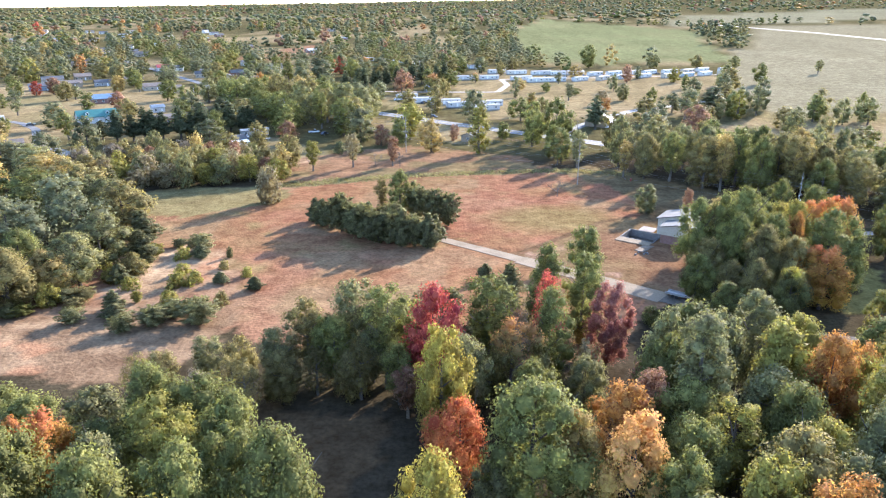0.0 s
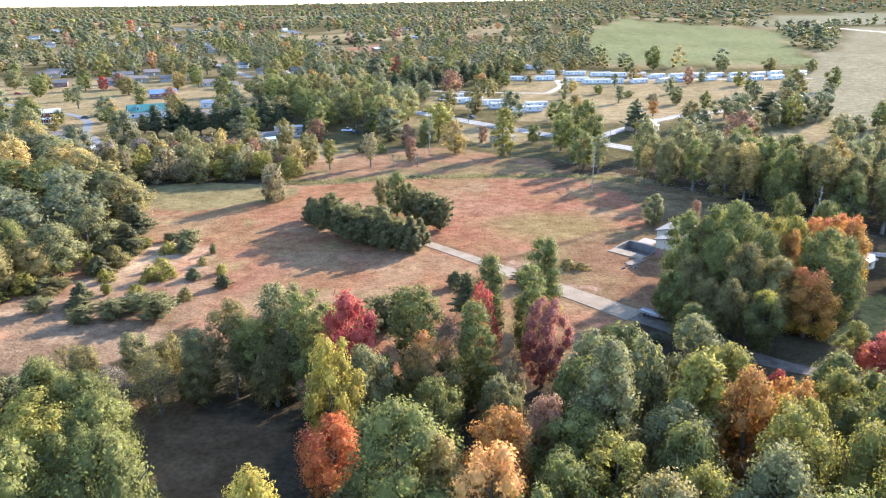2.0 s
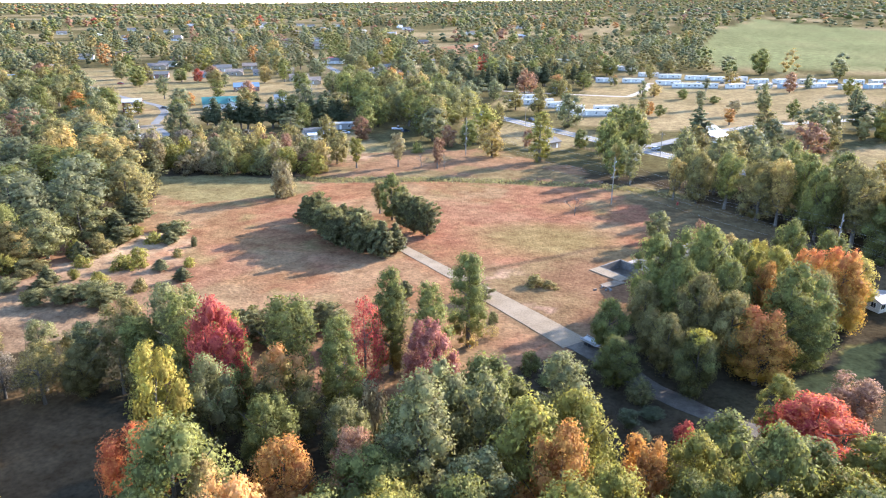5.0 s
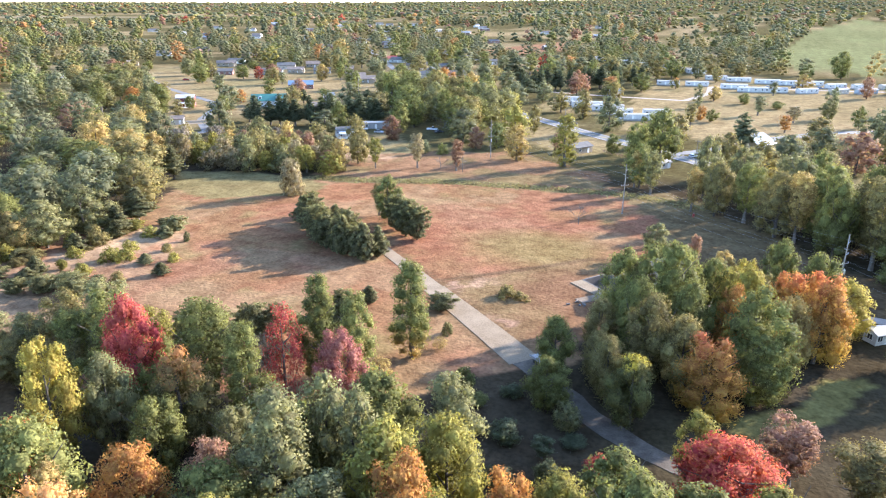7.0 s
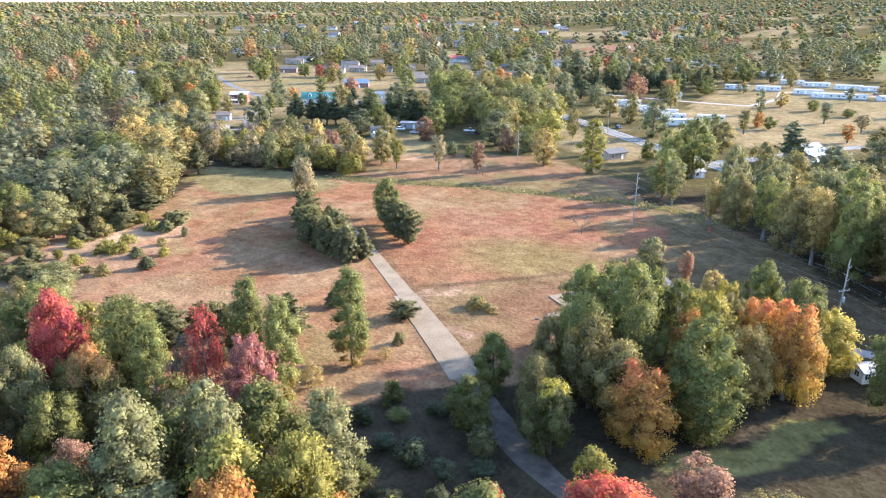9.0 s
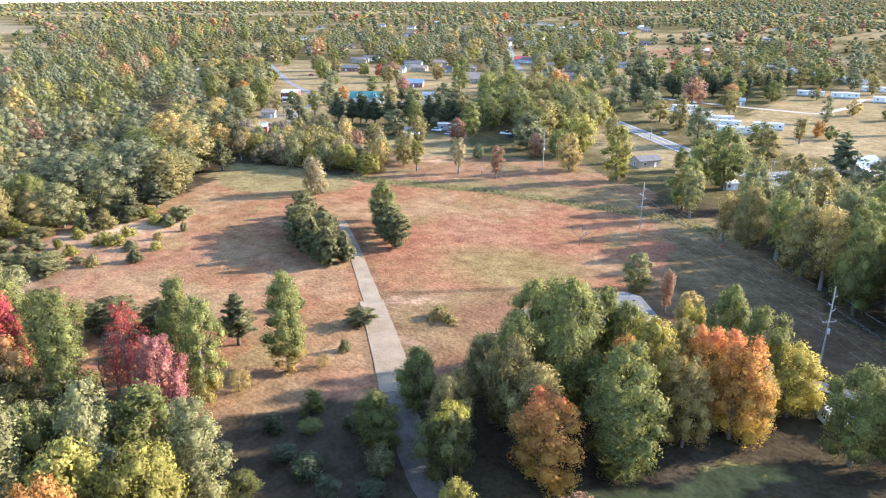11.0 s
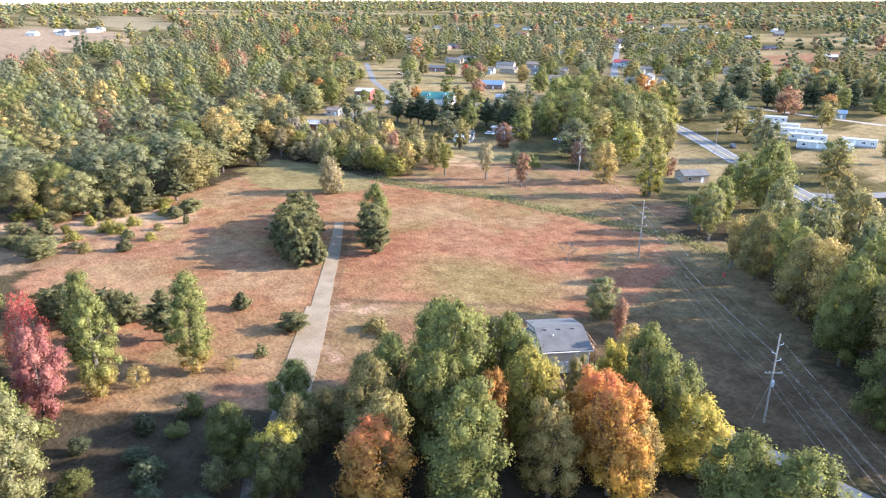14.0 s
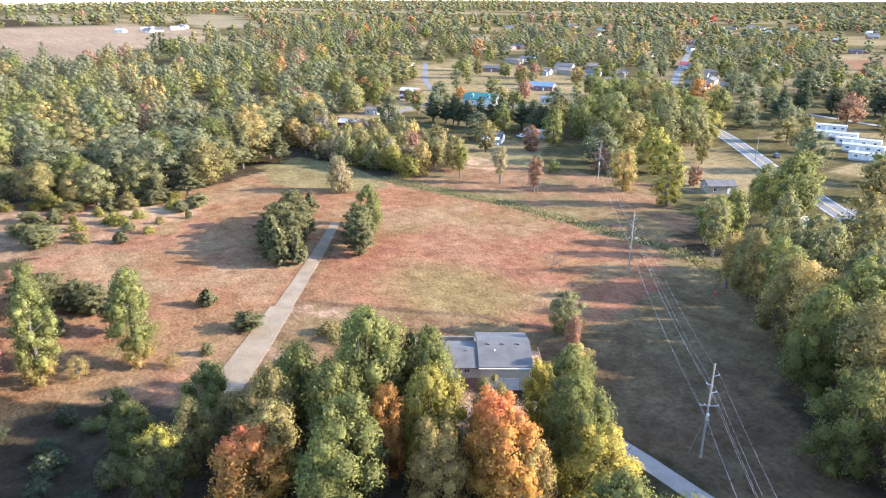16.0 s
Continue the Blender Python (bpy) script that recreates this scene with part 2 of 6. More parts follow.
class Shape:
    """Collects boxes, prisms and tubes into one mesh."""
    def __init__(self):
        self.v, self.f = [], []

    def add(self, v, f):
        o = len(self.v)
        self.v += [tuple(p) for p in v]
        self.f += [tuple(i + o for i in q) for q in f]
        return self

    def box(self, x0, y0, z0, x1, y1, z1):
        v = [(x, y, z) for z in (z0, z1) for y in (y0, y1) for x in (x0, x1)]
        return self.add(v, [(0, 2, 3, 1), (4, 5, 7, 6), (0, 1, 5, 4), (2, 6, 7, 3), (0, 4, 6, 2), (1, 3, 7, 5)])

    def prism(self, outline, axis, a, b):
        """An outline (in the two other axes) drawn out along an axis from a to b."""
        k = len(outline)
        def at(p, q):
            return {"x": (q, p[0], p[1]), "y": (p[0], q, p[1]), "z": (p[0], p[1], q)}[axis]
        v = [at(p, a) for p in outline] + [at(p, b) for p in outline]
        f = [tuple(range(k - 1, -1, -1)), tuple(range(k, 2 * k))] + [(i, (i + 1) % k, k + (i + 1) % k, k + i) for i in range(k)]
        return self.add(v, f)

    def tube(self, points, radii, sides=6):
        """A tube through points, whose radius may taper."""
        pts = [Vector(p) for p in points]
        base, k = len(self.v), sides
        for i, p in enumerate(pts):
            d = (pts[min(i + 1, len(pts) - 1)] - pts[max(i - 1, 0)]).normalized()
            side = d.cross(Vector((0.3, 0.9, 0.2))).normalized()
            up = d.cross(side)
            r = radii[i] if hasattr(radii, "__len__") else radii
            for j in range(k):
                t = 2 * math.pi * j / k
                self.v.append(tuple(p + r * (math.cos(t) * side + math.sin(t) * up)))
        for i in range(len(pts) - 1):
            for j in range(k):
                a, b = base + i * k + j, base + i * k + (j + 1) % k
                self.f.append((a, b, b + k, a + k))
        self.f.append(tuple(base + j for j in range(k - 1, -1, -1)))
        self.f.append(tuple(base + (len(pts) - 1) * k + j for j in range(k)))
        return self

    def mesh(self, name, mat, bevel=0.0):
        me = bpy.data.meshes.new(name)
        me.from_pydata(self.v, [], self.f)
        bm = bmesh.new()
        bm.from_mesh(me)
        bmesh.ops.recalc_face_normals(bm, faces=bm.faces)
        if bevel:
            bmesh.ops.bevel(bm, geom=list(bm.edges), offset=bevel, segments=1, affect="EDGES", clamp_overlap=True)
        bm.to_mesh(me)
        bm.free()
        me.materials.append(mat)
        return me


# ---- value noise in the plane ----
_grid = np.random.RandomState(5).rand(256, 256)


def vnoise(x, y, size):
    x, y = np.asarray(x) / size + 1000.0, np.asarray(y) / size + 1000.0
    i, j = np.floor(x).astype(int), np.floor(y).astype(int)
    u, v = x - i, y - j
    u, v = u * u * (3 - 2 * u), v * v * (3 - 2 * v)
    g = lambda a, b: _grid[a % 256, b % 256]
    return (g(i, j) * (1 - u) + g(i + 1, j) * u) * (1 - v) + (g(i, j + 1) * (1 - u) + g(i + 1, j + 1) * u) * v


def fbm(x, y, size, octaves=4):
    return sum(vnoise(x + 37 * k, y - 11 * k, size / 2 ** k) * 0.5 ** k for k in range(octaves)) / (2 - 0.5 ** (octaves - 1))


def inside(x, y, poly):
    x, y = np.asarray(x, dtype=float), np.asarray(y, dtype=float)
    r = np.zeros(x.shape, dtype=bool)
    for (x0, y0), (x1, y1) in zip(poly, poly[1:] + poly[:1]):
        if y0 != y1:
            r ^= ((y0 > y) != (y1 > y)) & (x < (x1 - x0) * (y - y0) / (y1 - y0) + x0)
    return r


def near_line(x, y, line):
    """The distance of points to a broken line."""
    x, y = np.asarray(x, dtype=float), np.asarray(y, dtype=float)
    best = np.full(x.shape, 1e9)
    for (x0, y0), (x1, y1) in zip(line, line[1:]):
        dx, dy = x1 - x0, y1 - y0
        t = np.clip(((x - x0) * dx + (y - y0) * dy) / (dx * dx + dy * dy), 0, 1)
        best = np.minimum(best, np.hypot(x - x0 - t * dx, y - y0 - t * dy))
    return best


# ---- plan ----
LANE_FAR = [(-27, 205.8), (-8, 191.6), (20.5, 168.9)]
LANE_NEAR = [(19.6, 169.2), (36.2, 155.7), (49, 144.9)]
LANE_END = [(48.6, 145.2), (57.5, 137.5), (64, 131.4), (73, 125.6), (86, 122), (100, 121), (140, 128)]
YARD_DRIVE = [(78, 187), (84, 191), (95, 191.5), (110, 191.3), (128, 190.5), (170, 186)]
ROAD = [(-150, 503), (-90, 457), (-58, 431), (-42, 419.5), (-18, 399), (7, 376.5), (20, 366), (50, 341.5), (73, 323), (110, 294), (190, 236)]
SIDE_ROAD = [(50, 344), (60, 351), (69, 367), (78, 380), (87, 395), (112, 424), (180, 470)]
PARK_LANE = [(-60, 520), (-10, 515), (39, 515), (50, 560), (48, 600), (120, 612), (260, 640)]
TOWN_STREET = [(-170, 285), (-160, 300), (-187, 325), (-208, 362), (-225, 380), (-300, 420), (-420, 500)]
TOWN_STREET_B = [(-150, 500), (-190, 570), (-240, 640), (-420, 900)]
DITCH = [(-62, 246), (-47, 249.5), (-31, 255), (-14, 260.5), (16, 266), (46, 270), (70, 262)]
FIELD = [(-98, 212), (-78, 228), (-60, 242), (-44, 247), (-14, 258), (16, 263), (44, 267), (55, 262), (62, 245), (66, 222), (62, 208), (66, 190), (68, 172), (58, 158), (56, 146),
         (40, 132), (30, 118), (10, 112), (-10, 116), (-30, 120), (-46, 132), (-60, 128), (-84, 116), (-104, 120), (-99, 140), (-92, 150), (-84, 168), (-88, 185)]
SAND = [(-101, 138), (-92, 112), (-56, 106), (-44, 122), (-46, 152), (-55, 174), (-68, 182), (-90, 168)]
MOWN = [(17, 172), (28, 182.4), (38.4, 192.7), (46, 200.8), (55, 206), (62, 207), (66, 190), (68, 174), (59, 158), (52, 148), (38, 158)]
PASTURE = [(-106, 214), (-114, 233), (-92, 242), (-62, 243), (-52, 234), (-58, 222), (-80, 207)]
REAR = [(-66, 250), (-48, 250), (-14, 261), (16, 267), (46, 271), (30, 296), (-8, 318), (-40, 308), (-62, 290)]
LAWN = [(44, 267), (58, 250), (63, 222), (60, 206), (70, 196), (92, 194), (130, 192), (126, 206), (101, 228), (80, 251), (54, 277)]
SIDE_LAWN = [(84.5, 138.5), (90.5, 137.5), (101.5, 149), (107, 161), (101, 161), (92, 148)]
GLADE = [(-40, 76), (-14, 74), (-10, 92), (-16, 101), (-38, 104)]
TOWN_OPEN = [[(-170, 300), (-188, 292), (-262, 374), (-300, 405), (-400, 440), (-440, 545), (-338, 565), (-295, 588), (-233, 534), (-206, 444), (-200, 394), (-198, 355)],
             [(-198, 394), (-150, 398), (-138, 440), (-160, 500), (-185, 560), (-233, 534), (-206, 444)],
             [(-100, 322), (-77, 340), (-50, 305), (-46, 288), (-62, 280), (-94, 300)],
             [(20, 395), (62, 385), (100, 410), (131, 417), (205, 545), (250, 610), (230, 660), (60, 670), (10, 600), (5, 533)],
             [(-54, 400), (-30, 392), (8, 366), (30, 345), (18, 322), (2, 328), (-20, 350), (-50, 385)],
             [(-40, 440), (20, 430), (40, 440), (20, 480), (-40, 500)],
             [(108, 304), (140, 262), (190, 236), (260, 226), (420, 330), (420, 520), (270, 470), (190, 420), (130, 350)]]
FAR_FIELDS = [([(-2600, 900), (-1500, 1500), (-1350, 1650), (-2500, 1150)], (0.158, 0.134, 0.086)),
              ([(-900, 2300), (-300, 2500), (-280, 2620), (-950, 2450)], (0.145, 0.128, 0.079)),
              ([(-1900, 250), (-1400, 330), (-1450, 420), (-2100, 380)], (0.165, 0.134, 0.086)),
              ([(-948, 197), (-603, 160), (-590, 234), (-727, 311), (-806, 428), (-1088, 492), (-1300, 420), (-1300, 190)], (0.200, 0.146, 0.100)),
              ([(82, 800), (150, 1500), (272, 2036), (470, 1400), (300, 760), (162, 740)], (0.122, 0.127, 0.060)),
              ([(308, 773), (468, 1140), (640, 1560), (1100, 1500), (733, 1000), (420, 560), (272, 420), (192, 400), (208, 526)], (0.164, 0.143, 0.090)),
              ([(-235, 825), (-170, 810), (-135, 930), (-180, 1090), (-212, 960)], (0.172, 0.092, 0.057)),
              ([(-1700, 560), (-1100, 520), (-1150, 640), (-1900, 800)], (0.172, 0.143, 0.090)),
              ([(480, 1600), (1400, 1900), (1500, 2600), (700, 2200)], (0.156, 0.143, 0.090))]
WOOD_WEST = [(-95, 197), (-105, 216), (-118, 226), (-150, 262), (-200, 290), (-280, 330), (-420, 400), (-560, 330), (-560, 110), (-330, 60), (-200, 70), (-130, 90), (-106, 112), (-97, 128), (-84, 146), (-78, 162), (-82, 183)]
WOOD_FRONT = [(-16, 52), (-80, 40), (-100, 70), (-86, 92), (-60, 88), (-46, 90), (-36, 86), (-27, 80), (-16, 66)]
WOOD_EAST = [(26, 48), (52, 46), (84, 74), (104, 92), (112, 104), (92, 116), (72, 106), (58, 110), (47, 110), (35, 100), (28, 88)]
WOOD_ROAD = [(68, 276), (82, 254), (102, 229), (124, 208), (150, 196), (210, 190), (226, 214), (176, 226), (146, 240), (122, 262), (104, 282), (86, 292)]
THICKET = [(-116, 236), (-100, 240), (-72, 248), (-56, 254), (-60, 266), (-84, 284), (-122, 284), (-136, 256)]
PIT = [(49.7, 188.1), (54.2, 194.7), (61.5, 189.0), (57.0, 182.4)]
DARK_WOOD = [(-74, 352), (-46, 338), (-36, 360), (-38, 388), (-66, 424), (-100, 455), (-150, 500), (-160, 472), (-110, 400)]


# ---- ground: one sheet out to the horizon ----
def spread(lo, hi, step, far):
    mid = list(np.arange(lo, hi + 0.01, step))
    up, s = [], step
    while (up or [hi])[-1] < far:
        s *= 1.085
        up.append((up or [hi])[-1] + s)
    down, s = [], step
    while (down or [lo])[-1] > -far:
        s *= 1.085
        down.append((down or [lo])[-1] - s)
    return np.array(down[::-1] + mid + up)


def mix3(a, b, f):
    return a * (1 - f[:, None]) + np.asarray(b)[None, :] * f[:, None]


def ground_colour(x, y):
    n1, n2, n3 = fbm(x, y, 40), fbm(x + 500, y, 14), fbm(x, y + 700, 5)
    px, py = x + 9 * (n2 - 0.5) + 5 * (n3 - 0.5), y + 9 * (fbm(x + 90, y + 30, 14) - 0.5) + 5 * (n3 - 0.5)
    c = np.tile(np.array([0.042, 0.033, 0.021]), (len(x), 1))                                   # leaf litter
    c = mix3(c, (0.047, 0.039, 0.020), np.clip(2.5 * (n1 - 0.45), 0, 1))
    far = np.clip((y - 285) / 20, 0, 1)
    c = mix3(c, (0.078, 0.067, 0.030), far * 0.8)
    zone = lambda poly: inside(px, py, poly).astype(float)
    for poly in TOWN_OPEN:
        z = zone(poly)
        c = mix3(c, (0.195, 0.148, 0.080), z * np.clip(0.75 + 0.9 * (n2 - 0.5), 0, 1))
        c = mix3(c, (0.120, 0.105, 0.048), z * np.clip(3 * (n1 - 0.52), 0, 0.6))
    glade = np.clip((y - 330) / 30, 0, 1) * np.clip(7 * (0.47 - fbm(x, y, 60)), 0, 1) * (np.hypot(x, y) < 2600)
    c = mix3(c, (0.185, 0.142, 0.080), glade * 0.9)                                          # lawns between the trees
    for poly, tone in FAR_FIELDS:
        c = mix3(c, tone, inside(x, y, poly) * np.clip(0.85 + 0.5 * (n1 - 0.5), 0, 1))
    f = zone(FIELD)
    c = mix3(c, (0.146, 0.094, 0.046), f)                                                      # dry grass
    red = np.clip(3.2 * (0.55 * n1 + 0.45 * n2 - 0.28), 0, 1)
    c = mix3(c, (0.168, 0.081, 0.044), f * red)                                          # broomsedge turned red
    c = mix3(c, (0.132, 0.104, 0.046), f * np.clip(5 * (n2 * 0.6 + n3 * 0.4 - 0.53), 0, 0.75))  # green tufts
    c = mix3(c, (0.186, 0.126, 0.072), f * np.clip(5 * (fbm(x + 200, y, 13) - 0.53), 0, 0.5))    # bleached stems
    c = mix3(c, (0.178, 0.080, 0.050), f * np.clip(6 * (fbm(x, y + 300, 22) - 0.56), 0, 0.5))    # deeper red
    tan = np.clip(1.2 - np.hypot((x - 33) / 22, (y - 205) / 16) ** 2, 0, 1)
    c = mix3(c, (0.133, 0.102, 0.043), f * tan * 0.8)
    c = mix3(c, (0.128, 0.088, 0.044), zone(MOWN) * 0.9)
    c = mix3(c, (0.132, 0.072, 0.041), zone(MOWN) * np.clip(3.5 * (n2 - 0.42) + np.clip((182 - y) / 14, 0, 0.6), 0, 0.85))
    bald = zone(MOWN) * np.clip(1.4 - near_line(x, y, [(22, 174), (40, 160)]) / 9, 0, 1)
    c = mix3(c, (0.235, 0.150, 0.105), bald * np.clip(9 * (fbm(x + 31, y + 12, 4.5) - 0.6), 0, 0.8))      # bare patches
    c = mix3(c, (0.085, 0.056, 0.032), f * np.clip(1.5 - near_line(x, y, MOWN[:5]) / 0.9, 0, 0.8))
    sand = zone(SAND)
    c = mix3(c, (0.165, 0.095, 0.057), sand * 0.6)
    c = mix3(c, (0.138, 0.090, 0.053), sand * np.clip((146 - y) / 14, 0, 0.9))
    edge = np.clip(1.25 - near_line(px, py, [(-97, 128), (-84, 146), (-76, 164), (-66, 180)]) / 13, 0, 1)
    c = mix3(c, (0.300, 0.212, 0.130), sand * np.clip(7 * (n2 * 0.65 + n3 * 0.35 - 0.44), 0, 0.95) * np.clip(0.25 + edge, 0, 1))
    c = mix3(c, (0.300, 0.135, 0.070), sand * np.clip(9 * (fbm(x + 40, y + 210, 9) - 0.62), 0, 0.4))
    c = mix3(c, (0.133, 0.111, 0.051), zone(PASTURE) * 0.9)
    c = mix3(c, (0.168, 0.098, 0.056), zone(REAR) * 0.9)
    c = mix3(c, (0.110, 0.092, 0.042), zone(REAR) * np.clip(5 * (n2 - 0.5), 0, 0.6))
    # Shade is put into the lawn's dark tone; its sunlit north-west end is paler
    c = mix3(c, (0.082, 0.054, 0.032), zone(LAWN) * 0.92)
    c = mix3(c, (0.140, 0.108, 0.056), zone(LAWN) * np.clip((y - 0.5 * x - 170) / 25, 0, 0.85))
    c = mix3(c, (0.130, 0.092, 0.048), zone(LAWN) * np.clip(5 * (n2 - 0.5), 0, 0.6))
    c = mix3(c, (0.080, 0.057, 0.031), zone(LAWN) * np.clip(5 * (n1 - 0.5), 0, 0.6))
    c = mix3(c, (0.132, 0.116, 0.042), zone(SIDE_LAWN) * 0.9)
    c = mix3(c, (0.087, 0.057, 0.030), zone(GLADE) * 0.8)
    c = mix3(c, (0.128, 0.108, 0.050), np.clip(1.3 - near_line(px, py, DITCH) / 3.6, 0, 0.7))
    pit = np.clip(1.3 - np.hypot((x + 65) / 13, (y - 287) / 11) ** 2, 0, 1)
    c = mix3(c, (0.290, 0.195, 0.125), pit * np.clip(0.35 + 4 * (n3 - 0.4), 0, 1))
    bare = np.clip(1.3 - np.hypot((x - 72) / 10, (y - 178) / 8) ** 2, 0, 1)
    c = mix3(c, (0.192, 0.117, 0.082), bare)
    # shaded grass lip on the lane's north-east edge, put in as dark colour
    c = mix3(c, (0.088, 0.060, 0.034), np.clip(1.3 - near_line(x, y, [(p + 1.7, q + 2.1) for p, q in LANE_FAR]) / 0.8, 0, 0.65))
    for off in (-3.6, 3.6):
        c = mix3(c, (0.101, 0.069, 0.037), np.clip(1.2 - near_line(x, y, [(p + off * 0.66, q + off * 0.75) for p, q in LANE_NEAR[:3]]) / 0.9, 0, 0.7))
    return np.clip(c * (0.81 + 0.28 * n3)[:, None], 0, 1)


def far_rise(x, y):
    """The land climbs gently far off to the north-east and falls away to the west."""
    s = 0.73 * np.asarray(x, dtype=float) + 0.68 * np.asarray(y, dtype=float)
    return np.sign(s) * 48.0 * (np.clip(np.abs(s) - 500.0, 0, None) / 3000.0) ** 1.5


def ground_height(x, y):
    d = near_line(x, y, DITCH)
    h = -0.4 * np.exp(-(d / 2.2) ** 2)
    h = h + 0.25 * (fbm(x, y, 9) - 0.5) * inside(x, y, FIELD)
    h = np.where(near_line(x, y, LANE_FAR + LANE_NEAR) < 6, np.minimum(h, -0.02), h)
    return h - 0.03 + far_rise(x, y)


def build_ground():
    gx, gy = spread(-120, 132, 1.5, 5200), spread(62, 300, 1.5, 5600)
    X, Y = np.meshgrid(gx, gy)
    x, y = X.ravel(), Y.ravel()
    V = np.stack([x, y, ground_height(x, y)], axis=1)
    nx, ny = len(gx), len(gy)
    i = (np.arange(ny - 1)[:, None] * nx + np.arange(nx - 1)[None, :]).ravel()
    m, n, l, b = material("ground_cover", 1.0, 0.0)
    at = n.new("ShaderNodeAttribute")
    at.attribute_name = "cover"
    fine = ramp(n, [(0.3, (0.74, 0.73, 0.72)), (0.48, (0.98, 0.98, 0.98)), (0.72, (1.24, 1.23, 1.2))])
    g = noise_tex(n, l, 1.3, 10.0)
    l.new(g, fine.inputs[0])
    streak = ramp(n, [(0.35, (0.84, 0.81, 0.80)), (0.65, (1.15, 1.15, 1.15))])
    l.new(noise_tex(n, l, 0.16, 5.0), streak.inputs[0])
    tuft = ramp(n, [(0.32, (0.80, 0.77, 0.75)), (0.5, (1.0, 1.0, 1.0)), (0.7, (1.2, 1.19, 1.15))])
    l.new(noise_tex(n, l, 0.42, 7.0), tuft.inputs[0])
    cover = mixer(n, l, "MULTIPLY", 1.0, at.outputs["Color"], fine.outputs[0])
    cover = mixer(n, l, "MULTIPLY", 1.0, cover, tuft.outputs[0])
    l.new(mixer(n, l, "MULTIPLY", 1.0, cover, streak.outputs[0]), b.inputs["Base Color"])
    bump(n, l, b, g, 0.5, 0.4)
    me = mesh_np("ground", V, [np.stack([i, i + 1, i + nx + 1, i + nx], axis=1)], [m], smooth=True)
    col = me.color_attributes.new("cover", "FLOAT_COLOR", "POINT")
    rgba = np.ones((len(x), 4), dtype=np.float32)
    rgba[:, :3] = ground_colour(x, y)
    col.data.foreach_set("color", rgba.ravel())
    bm = bmesh.new()
    bm.from_mesh(me)
    for (x0, y0), (x1, y1) in zip(PIT, PIT[1:] + PIT[:1]):
        near = [f for f in bm.faces if math.hypot(f.calc_center_median().x - 55.6, f.calc_center_median().y - 188.5) < 10]
        geom = list({v for f in near for v in f.verts}) + list({e for f in near for e in f.edges}) + near
        bmesh.ops.bisect_plane(bm, geom=geom, plane_co=(x0, y0, 0), plane_no=(y1 - y0, x0 - x1, 0))
    mids = [(f, f.calc_center_median()) for f in bm.faces]
    within = inside([m.x for _, m in mids], [m.y for _, m in mids], PIT)
    bmesh.ops.delete(bm, geom=[f for (f, _), k in zip(mids, within) if k], context="FACES")
    bm.to_mesh(me)
    bm.free()
    tagged(new("ground", me), "flat ground of dry reddish field grass, tan lawns and leaf litter", "ground", kind="structure")


build_ground()


def strip(name, line, width, mat, z, label, category="road", thick=0.12, rough=0.25, start=None):
    """A paved strip along a broken line, its edges slightly uneven."""
    pts = []
    for (x0, y0), (x1, y1) in zip(line, line[1:]):
        k = max(1, int(math.hypot(x1 - x0, y1 - y0) / 2.5))
        pts += [(x0 + (x1 - x0) * j / k, y0 + (y1 - y0) * j / k) for j in range(k)]
    pts.append(line[-1])
    p = np.array(pts, dtype=float)
    for _ in range(4):
        p[1:-1] = 0.25 * p[:-2] + 0.5 * p[1:-1] + 0.25 * p[2:]
    d = np.gradient(p, axis=0)
    d /= np.linalg.norm(d, axis=1)[:, None]
    nrm = np.stack([-d[:, 1], d[:, 0]], axis=1)
    width = np.linspace(start or width, width, len(p))
    wl = width / 2 + rough * (vnoise(p[:, 0], p[:, 1], 3.0) - 0.5)
    wr = width / 2 + rough * (vnoise(p[:, 0] + 77, p[:, 1], 3.0) - 0.5)
    L, R = p + nrm * wl[:, None], p - nrm * wr[:, None]
    k = len(p)
    zz = lambda q, h: np.concatenate([q, (h + far_rise(q[:, 0], q[:, 1]))[:, None]], axis=1)
    V = np.concatenate([zz(L, z), zz(R, z), zz(L, z - thick), zz(R, z - thick)])
    j = np.arange(k - 1)
    F = [np.stack(q, axis=1) for q in ((j, j + k, j + k + 1, j + 1), (j, j + 1, j + 2 * k + 1, j + 2 * k), (j + k, j + 3 * k, j + 3 * k + 1, j + k + 1))]
    return tagged(new(name, mesh_np(name, V, F, [mat])), label, category, kind="structure")


strip("lane", LANE_FAR, 4.0, CONCRETE, 0.03, "narrow worn concrete lane running through the red field", "lane", rough=0.16, start=2.6)
strip("lane", LANE_NEAR, 6.4, CONCRETE, 0.045, "wide pale concrete lane beside the mown grass", "lane", rough=0.16, start=5.2)
strip("lane", LANE_END, 2.6, DIM_LITTERED, 0.03, "leaf-littered concrete lane under trees, coloured dark for their shade", "lane", rough=0.8, start=4.6)
strip("driveway", YARD_DRIVE, 3.2, GRAVEL, 0.04, "pale gravel driveway passing below the utility pole", "driveway")
strip("road", ROAD, 8.6, ASPHALT, 0.04, "grey asphalt two-lane country road", "road")
strip("side_road", SIDE_ROAD, 6.0, ASPHALT, 0.03, "grey asphalt side road bending away from the country road", "road")
strip("park_lane", PARK_LANE, 4.5, GRAVEL, 0.03, "pale gravel lane through the mobile home park", "lane")
strip("town_street", TOWN_STREET, 4.2, ASPHALT, 0.03, "pale residential street between lawns", "street")
strip("town_street", TOWN_STREET_B, 6.0, ASPHALT, 0.03, "grey residential street among houses", "street")
